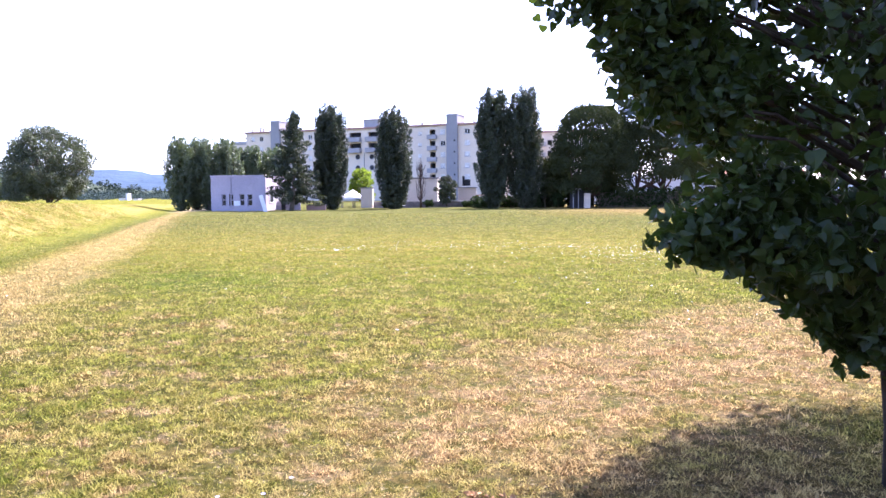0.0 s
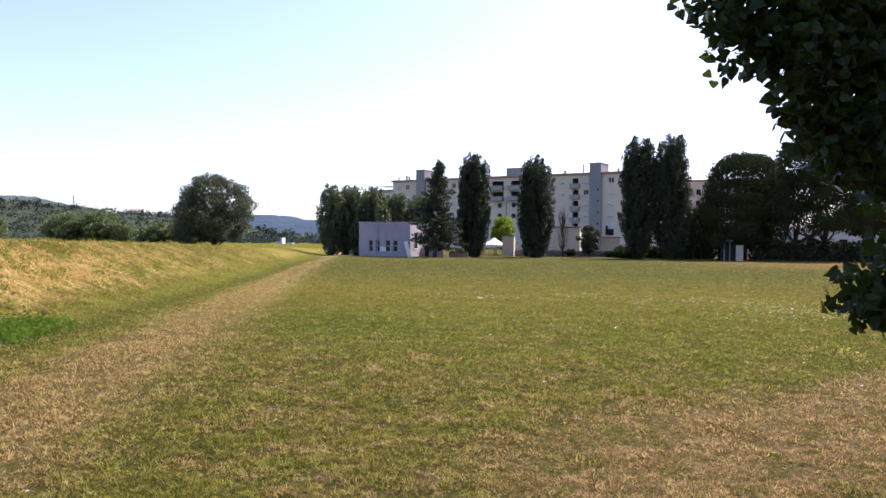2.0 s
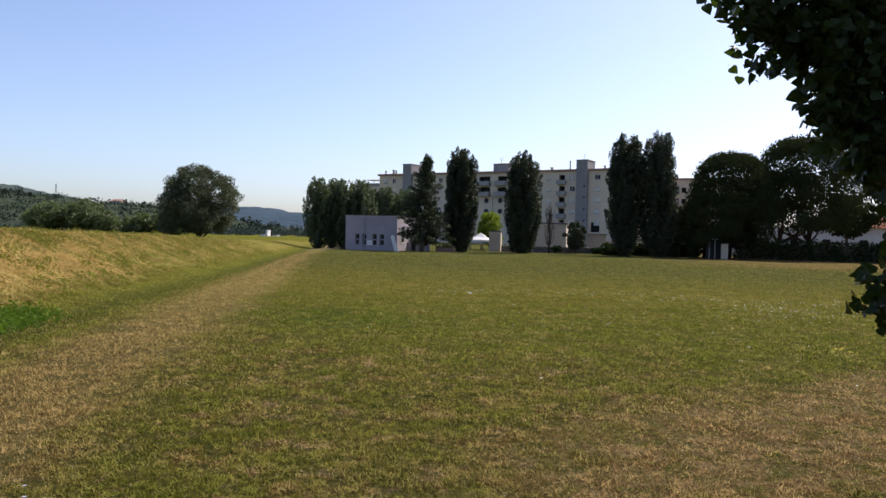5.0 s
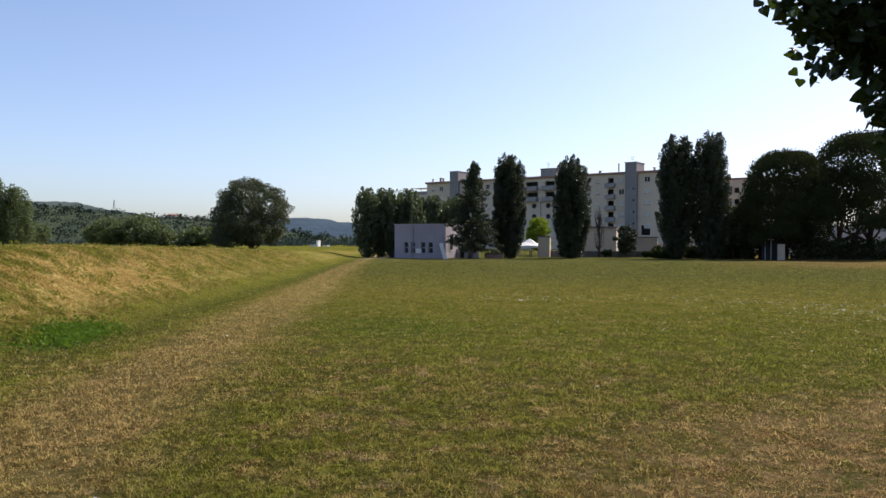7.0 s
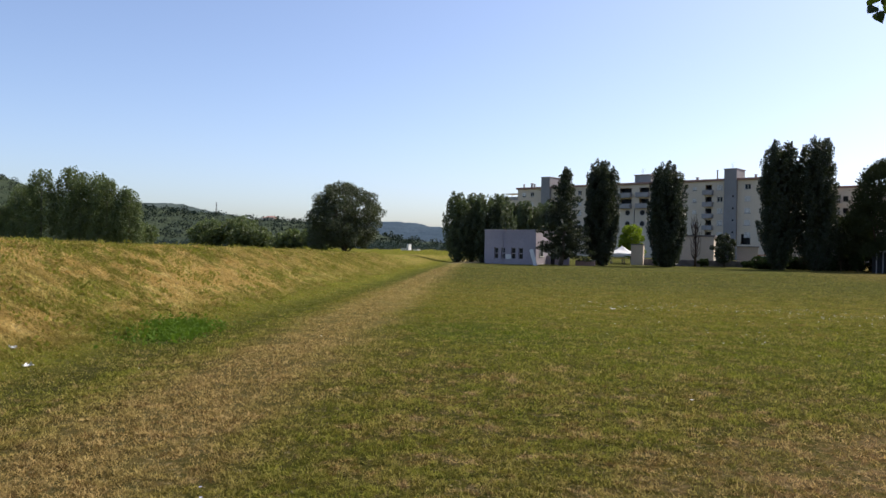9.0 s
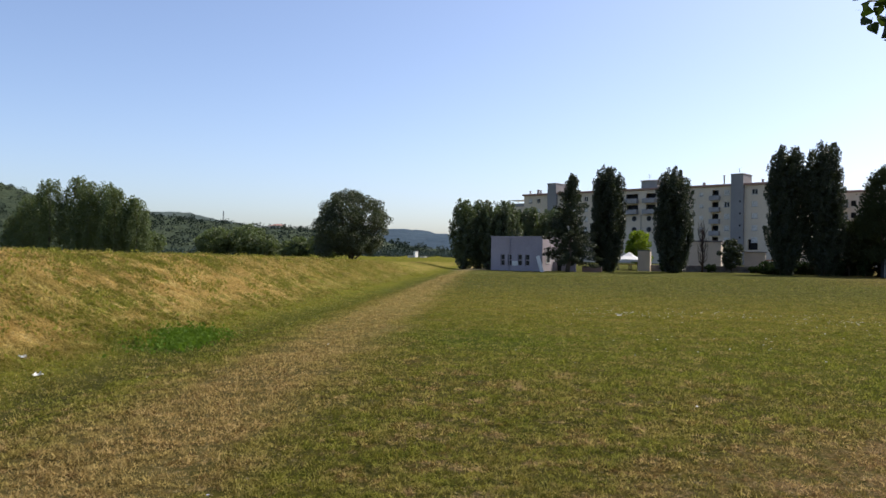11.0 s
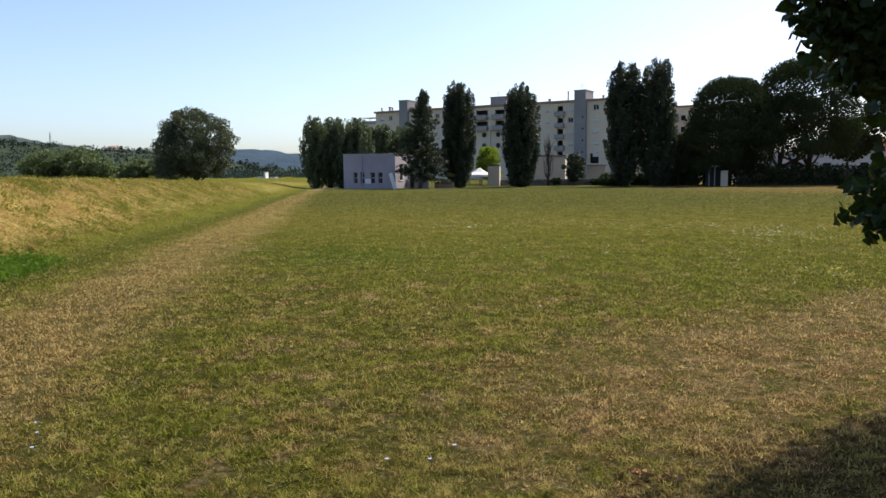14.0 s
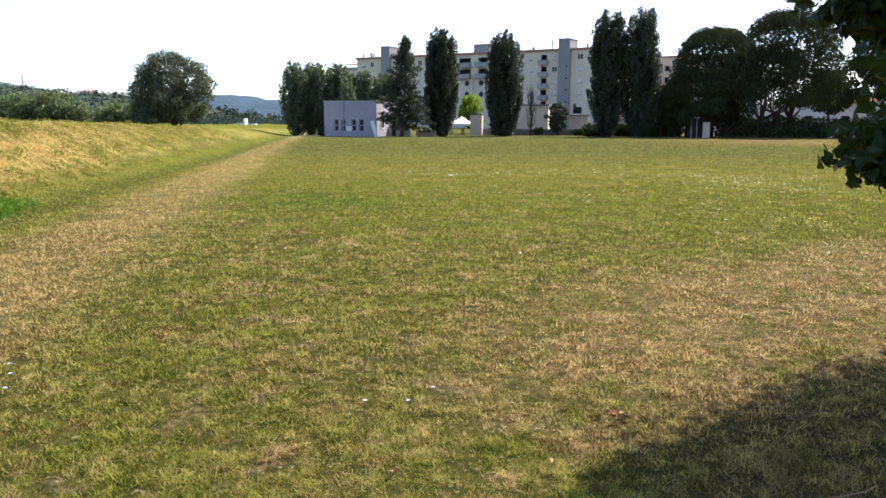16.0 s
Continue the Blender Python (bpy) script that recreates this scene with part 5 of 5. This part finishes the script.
SPRAYS = [(0.83, 3.42, 1.48), (0.89, 3.4, 1.41), (0.185, 3.46, 2.76), (0.34, 3.5, 2.48), (0.62, 3.5, 2.2), (0.67, 3.5, 2.1), (0.33, 3.5, 2.62), (0.41, 3.52, 2.51), (0.62, 3.53, 2.3), (0.79, 3.53, 2.08), (0.63, 3.51, 2.24), (0.7, 3.51, 2.14), (0.82, 3.5, 2.02), (0.86, 3.57, 2.0), (0.98, 3.58, 1.9), (1.1, 3.5, 1.72), (0.27, 3.46, 2.68), (0.55, 3.45, 2.45), (0.46, 3.5, 2.8), (0.64, 3.6, 2.6), (0.97, 3.42, 1.42), (1.05, 3.4, 1.48), (1.27, 3.34, 1.38), (1.14, 3.5, 1.64)]
REACH_Z = [0.56, 0.72, 0.92, 1.12, 1.27, 1.52, 1.8, 2.2, 2.75, 3.1, 3.9, 6.0, 7.5]
REACH_R = [0.08, 0.26, 0.5, 0.78, 1.05, 1.12, 1.18, 1.25, 1.22, 1.15, 1.0, 0.65, 0.2]
TREE_LEAVES = 26000
near_tree()


# ---- grass ----
def lattice(x, y, seed):
    """Smooth random values between 0 and 1 over the plane, one lump to the unit."""
    i, j = np.floor(x).astype(np.int64), np.floor(y).astype(np.int64)
    fx, fy = smooth01(x - i), smooth01(y - j)

    def at_node(p, q):
        h = (p * 374761393 + q * 668265263 + seed * 974711) & 0xFFFFFFFF
        h = ((h ^ (h >> 13)) * 1274126177) & 0xFFFFFFFF
        return ((h ^ (h >> 16)) & 0xFFFF) / 65535.0

    low = at_node(i, j) * (1 - fx) + at_node(i + 1, j) * fx
    high = at_node(i, j + 1) * (1 - fx) + at_node(i + 1, j + 1) * fx
    return low * (1 - fy) + high * fy


def blades(count, r0, r1, seed):
    """Tufted turf round the viewpoint, sparser and coarser with distance: verts and triangles."""
    r = np.random.default_rng(seed)
    rad = r0 * (r1 / r0) ** (r.random(count) ** 1.12)
    az = r.uniform(radians(-64), radians(36), count)
    x, y = rad * np.sin(az), rad * np.cos(az)
    fine = 0.5 * lattice(x * 11, y * 11, 1) + 0.3 * lattice(x * 4.3, y * 4.3, 2) + 0.2 * lattice(x * 25, y * 25, 3)
    broad = 0.5 * lattice(x * 4.3, y * 4.3, 2) + 0.5 * lattice(x * 1.9, y * 1.9, 4)
    away = smooth01((rad - 6) / 12)
    lump = fine * (1 - away) + broad * away
    da, db = (x - 2.6) * 0.68 + (y - 8.0) * 0.73, (x - 2.6) * 0.73 - (y - 8.0) * 0.68
    worn = np.clip(1.3 - (da / 5.6) ** 2 - (db / 1.9) ** 2, 0, 1)
    u = (x - TOE[0]) * ACROSS[0] + y * ACROSS[1]
    stay = (r.random(count) < np.clip((lump - 0.26) * 4.5, 0.15, 1.0) * (1 - 0.5 * worn)) & (u < 9)
    x, y, rad, lump, u = (q[stay] for q in (x, y, rad, lump, u))
    n = len(x)
    slope = smooth01((u + 0.2) / 1.5)
    ln = 0.034 * (rad / 4) ** 0.3 * (0.45 + 1.25 * lump) * (1 + 0.9 * slope * r.random(n)) * r.uniform(0.5, 1.35, n)
    # a few long seed stalks
    ln *= np.where(r.random(n) < 0.006, 2.2, 1.0)
    width = 0.0062 * (rad / 4) ** np.where(u > 0.3, 0.78, 0.92) * r.uniform(0.6, 1.4, n)
    b = r.uniform(0, 2 * math.pi, n)
    lean = np.clip(1.12 + 0.34 * r.normal(size=n), 0.1, 1.5)
    tip = np.stack([np.cos(b) * ln * np.sin(lean), np.sin(b) * ln * np.sin(lean), ln * np.cos(lean)], 1)
    a = b + math.pi / 2 + r.normal(size=n) * 0.5
    w = np.stack([np.cos(a), np.sin(a), np.zeros(n)], 1) * (width * 0.5)[:, None]
    lift = 0.05 * np.clip(lump - 0.3, 0, 1) * r.random(n) * (rad < 20)
    root = np.stack([x, y, ground_z(x, y) - 0.006 + lift], 1)
    v = np.stack([root - w, root + w, root + tip], axis=1).reshape(-1, 3)
    return v, np.arange(3 * n).reshape(-1, 3)


v, f = blades(1440000, 2.2, 66.0, 201)
tagged(new("grass", mesh_of("grass", v, f, M_BLADES)), "short dry olive meadow grass on the ground", "grass", kind="stuff")


def bank_grass(tufts, per, seed):
    """Long dry tufts that fall down the slope: verts and triangles."""
    r = np.random.default_rng(seed)
    s = 4.0 * (55.0 / 4.0) ** r.random(tufts)
    u = 0.3 + 5.2 * r.random(tufts)
    lump = 0.6 * lattice(s * 2.2, u * 4.5, 5) + 0.4 * lattice(s * 5.5, u * 9, 6)
    keep = r.random(tufts) < np.clip((lump - 0.32) * 4, 0.05, 1)
    s, u, lump = s[keep], u[keep], lump[keep]
    far = np.hypot(TOE[0] + s * ALONG[0] + u * ACROSS[0], TOE[1] + s * ALONG[1] + u * ACROSS[1])
    k = np.repeat(np.arange(len(s)), per)
    n = len(k)
    spread = 0.03 * (far[k] / 10) ** 0.6
    x = TOE[0] + s[k] * ALONG[0] + u[k] * ACROSS[0] + r.normal(size=n) * spread
    y = TOE[1] + s[k] * ALONG[1] + u[k] * ACROSS[1] + r.normal(size=n) * spread
    ln = r.uniform(0.06, 0.17, n) * (0.5 + lump[k]) * np.where(u[k] > 4.3, 0.8, 1.0)
    way = math.atan2(-ACROSS[1], -ACROSS[0]) - 0.35 + r.normal(size=n) * 0.75
    dx, dy = np.cos(way) * ln, np.sin(way) * ln
    foot = ground_z(x, y)
    tip = np.stack([dx, dy, ground_z(x + dx, y + dy) - foot + ln * r.uniform(0.0, 0.3, n)], 1)
    width = 0.009 * (far[k] / 10) ** 0.8 * r.uniform(0.6, 1.4, n)
    w = np.stack([-np.sin(way), np.cos(way), np.zeros(n)], 1) * (width * 0.5)[:, None]
    root = np.stack([x, y, foot + 0.1 * np.clip(lump[k] - 0.3, 0, 1) * r.random(n)], 1)
    return np.stack([root - w, root + w, root + tip], axis=1).reshape(-1, 3), np.arange(3 * n).reshape(-1, 3)


v, f = bank_grass(46000, 6, 205)
tagged(new("bank_grass", mesh_of("bank_grass", v, f, M_BLADES)), "long straw-coloured grass tufts fallen down the bank", "grass", kind="stuff")


# ---- weeds on the bank, flowers and litter ----
def weeds(count, seed):
    """Broad-leaved weeds in clumps on the slope and along the crest."""
    r = np.random.default_rng(seed)
    s = 4.0 * (60.0 / 4.0) ** r.random(count)
    u = np.where(r.random(count) < 0.72, r.uniform(0.1, 4.6, count), r.uniform(4.2, 6.5, count))
    x = TOE[0] + s * ALONG[0] + u * ACROSS[0]
    y = TOE[1] + s * ALONG[1] + u * ACROSS[1]
    z = ground_z(x, y)
    k = np.repeat(np.arange(count), 34)
    h = np.where(u < 4.2, r.uniform(0.05, 0.2, count), r.uniform(0.03, 0.12, count))
    wide = r.uniform(0.08, 0.26, count)
    up = r.random(len(k))
    px, py = x[k] + r.normal(size=len(k)) * wide[k], y[k] + r.normal(size=len(k)) * wide[k]
    pts = np.stack([px, py, ground_z(px, py) + up * h[k]], 1)
    return leaves(pts, r.uniform(0.03, 0.075, len(k)), r, ((0, 0, 1), 0.4), 1.4)


M_WEED = leafage("weed_leaves", (0.1, 0.105, 0.018), (0.24, 0.22, 0.05), 0.35, 0.6, 1.0)
v, f = weeds(560, 401)
tagged(new("weeds", mesh_of("weeds", v, f, M_WEED)), "green leafy weeds growing over the grassy bank", "weeds", kind="stuff")


def lush(count, seed):
    """The fresh green patch of low broad leaves at the foot of the bank."""
    r = np.random.default_rng(seed)
    s, u = r.normal(12.3, 0.7, count), r.normal(-0.12, 0.24, count) + 0.12 * np.sin(r.uniform(0, 6.3, count))
    x = TOE[0] + s * ALONG[0] + u * ACROSS[0]
    y = TOE[1] + s * ALONG[1] + u * ACROSS[1]
    pts = np.stack([x, y, ground_z(x, y) + r.uniform(0.01, 0.09, count)], 1)
    return leaves(pts, r.uniform(0.04, 0.09, count), r, ((0, 0, 1), 0.3), 1.2)


M_LUSH = leafage("lush_leaves", (0.045, 0.09, 0.01), (0.115, 0.175, 0.024), 0.35, 0.6, 2.0)
v, f = lush(2600, 402)
tagged(new("weeds", mesh_of("weeds", v, f, M_LUSH)), "fresh green patch of low broad-leaved weeds", "weeds", kind="stuff")


def daisies(count, seed):
    """Small white flower heads in drifts across the field."""
    r = np.random.default_rng(seed)
    drift = np.array([(-4.1, 22.0, 1.1, 0.5), (2.6, 22.5, 3.2, 0.7), (3.6, 19.5, 0.7, 1.2), (6.5, 21.0, 2.0, 2.5), (1.0, 16.0, 3.5, 3.0), (-0.5, 24.0, 2.5, 0.8)])
    k = r.choice(len(drift), count, p=[0.1, 0.27, 0.2, 0.15, 0.13, 0.15])
    x, y = drift[k, 0] + r.normal(size=count) * drift[k, 2], drift[k, 1] + r.normal(size=count) * drift[k, 3]
    size = r.uniform(0.01, 0.023, count)
    z = ground_z(x, y) + r.uniform(0.04, 0.09, count)
    ring = np.array([(math.cos(a), math.sin(a), 0.25) for a in np.arange(6) * math.pi / 3] + [(0, 0, 0)])
    v = np.stack([x, y, z], 1)[:, None] + ring[None] * size[:, None, None]
    tri = np.array([(6, q, (q + 1) % 6) for q in range(6)])
    return v.reshape(-1, 3), (tri[None] + (np.arange(count) * 7)[:, None, None]).reshape(-1, 3)


M_DAISY = surface("white_petals", (0.85, 0.85, 0.82), (0.75, 0.75, 0.72), 3.0, 20.0, 0.7, 0.1)
v, f = daisies(850, 403)
tagged(new("daisies", mesh_of("daisies", v, f, M_DAISY)), "small white daisies scattered through the grass", "flowers", kind="stuff")

M_BLUE = surface("chicory_petals", (0.5, 0.5, 0.66), (0.42, 0.42, 0.58), 8.0, 40.0, 0.7, 0.1)
M_YELLOW = surface("yellow_petals", (0.75, 0.6, 0.05), (0.65, 0.5, 0.04), 8.0, 40.0, 0.7, 0.1)
M_STEM = surface("green_stems", (0.09, 0.12, 0.03), (0.13, 0.15, 0.04), 6.0, 40.0, 0.8, 0.1)
M_DEADLEAF = surface("dead_leaf", (0.27, 0.14, 0.055), (0.36, 0.22, 0.1), 12.0, 60.0, 0.8, 0.3)


def flower(name, label, x, y, heads, height, size, petals, group, seed):
    r = np.random.default_rng(seed)
    ob = thing(name, label, "flower", group, at(x, y))
    for h in range(heads):
        dx, dy, dz = r.normal() * 0.02 * heads, r.normal() * 0.02 * heads, height * r.uniform(0.7, 1.05)
        part("stem", tube([(dx * 0.2, dy * 0.2, -0.01), (dx * 0.5, dy * 0.5, dz * 0.6), (dx, dy, dz)], [0.003, 0.0025, 0.002], 5), M_STEM, ob)
        bm = bmesh.new()
        for k in range(12):
            a = 2 * math.pi * k / 12
            c, w = Vector((math.cos(a), math.sin(a), 0.3)), Vector((-math.sin(a), math.cos(a), 0))
            pts = [Vector((0, 0, 0)), c * 0.6 * size - w * 0.17 * size, c * size - w * 0.1 * size, c * size + w * 0.1 * size, c * 0.6 * size + w * 0.17 * size]
            bm.faces.new([bm.verts.new(p + Vector((dx, dy, dz))) for p in pts])
        part("flower_head", bm, petals, ob)


for k, (x, y) in enumerate(((-1.4, 3.84), (-1.14, 3.88), (-1.07, 4.1), (-3.6, 3.9), (-3.75, 4.05), (-3.5, 3.7))):
    flower("chicory", "pale blue chicory flower in the mown grass", x, y, 1, 0.08, 0.013, M_BLUE, "chicory flowers", 500 + k)
flower("yellow_flower", "tall yellow wildflower with small heads", 2.95, 11.35, 4, 0.3, 0.03, M_YELLOW, "", 520)
ob = thing("twig", "thin curved dry twig lying on the grass", "twig", "", at(0.86, 3.2))
part("stick", tube([(-0.16, -0.05, 0.04), (-0.05, -0.03, 0.055), (0.06, 0.03, 0.06), (0.12, 0.1, 0.055), (0.12, 0.15, 0.06)], [0.0025, 0.003, 0.003, 0.0025, 0.0015], 7), M_DEADLEAF, ob, smooth=True)
r = np.random.default_rng(530)
ob = thing("dead_leaves", "small heap of curled rust-brown dead leaves", "leaves", "", at(-0.03, 3.95))
for k in range(14):
    v, f = near_leaf(r)
    m = pose(r.normal() * 0.09, r.normal() * 0.04, 0.02 + 0.02 * r.random(), r.uniform(-60, 60), r.uniform(-60, 60), r.uniform(0, 360)) @ Matrix.Scale(0.04, 4)
    part_mesh("leaf", mesh_of("leaf", v * [1, 1, 4], f, M_DEADLEAF), ob, "", m)
for k, (x, y) in enumerate(((1.44, 6.78), (0.55, 4.05), (-0.35, 3.35), (-1.05, 3.1))):
    ob = thing("fallen_leaf", "single curled brown leaf lying on the grass", "leaf", "fallen leaves", at(x, y))
    v, f = near_leaf(r)
    part_mesh("blade", mesh_of("blade", v * [1, 1, 4], f, M_DEADLEAF), ob, "", pose(0, 0, 0.03, 12, 14, 77 * k) @ Matrix.Scale(0.036, 4))


def litter(x, y, w, turn, seed):
    """A crumpled sheet of white plastic."""
    r = np.random.default_rng(seed)
    ob = thing("litter", "crumpled white plastic litter at the foot of the bank", "litter", "litter", at(x, y, turn))
    bm = bmesh.new()
    grid = [[bm.verts.new(((i - 3) * w / 6 + r.normal() * 0.01, (j - 2) * w / 9 + r.normal() * 0.01, 0.03 + abs(r.normal()) * 0.02)) for j in range(5)] for i in range(7)]
    for i in range(6):
        for j in range(4):
            bm.faces.new([grid[i][j], grid[i + 1][j], grid[i + 1][j + 1], grid[i][j + 1]])
    part("sheet", bm, M_WHITE, ob)


litter(-10.05, 7.62, 0.09, 30, 541)
litter(-9.3, 7.25, 0.14, 80, 542)
litter(-4.1, 21.6, 0.12, 10, 543)
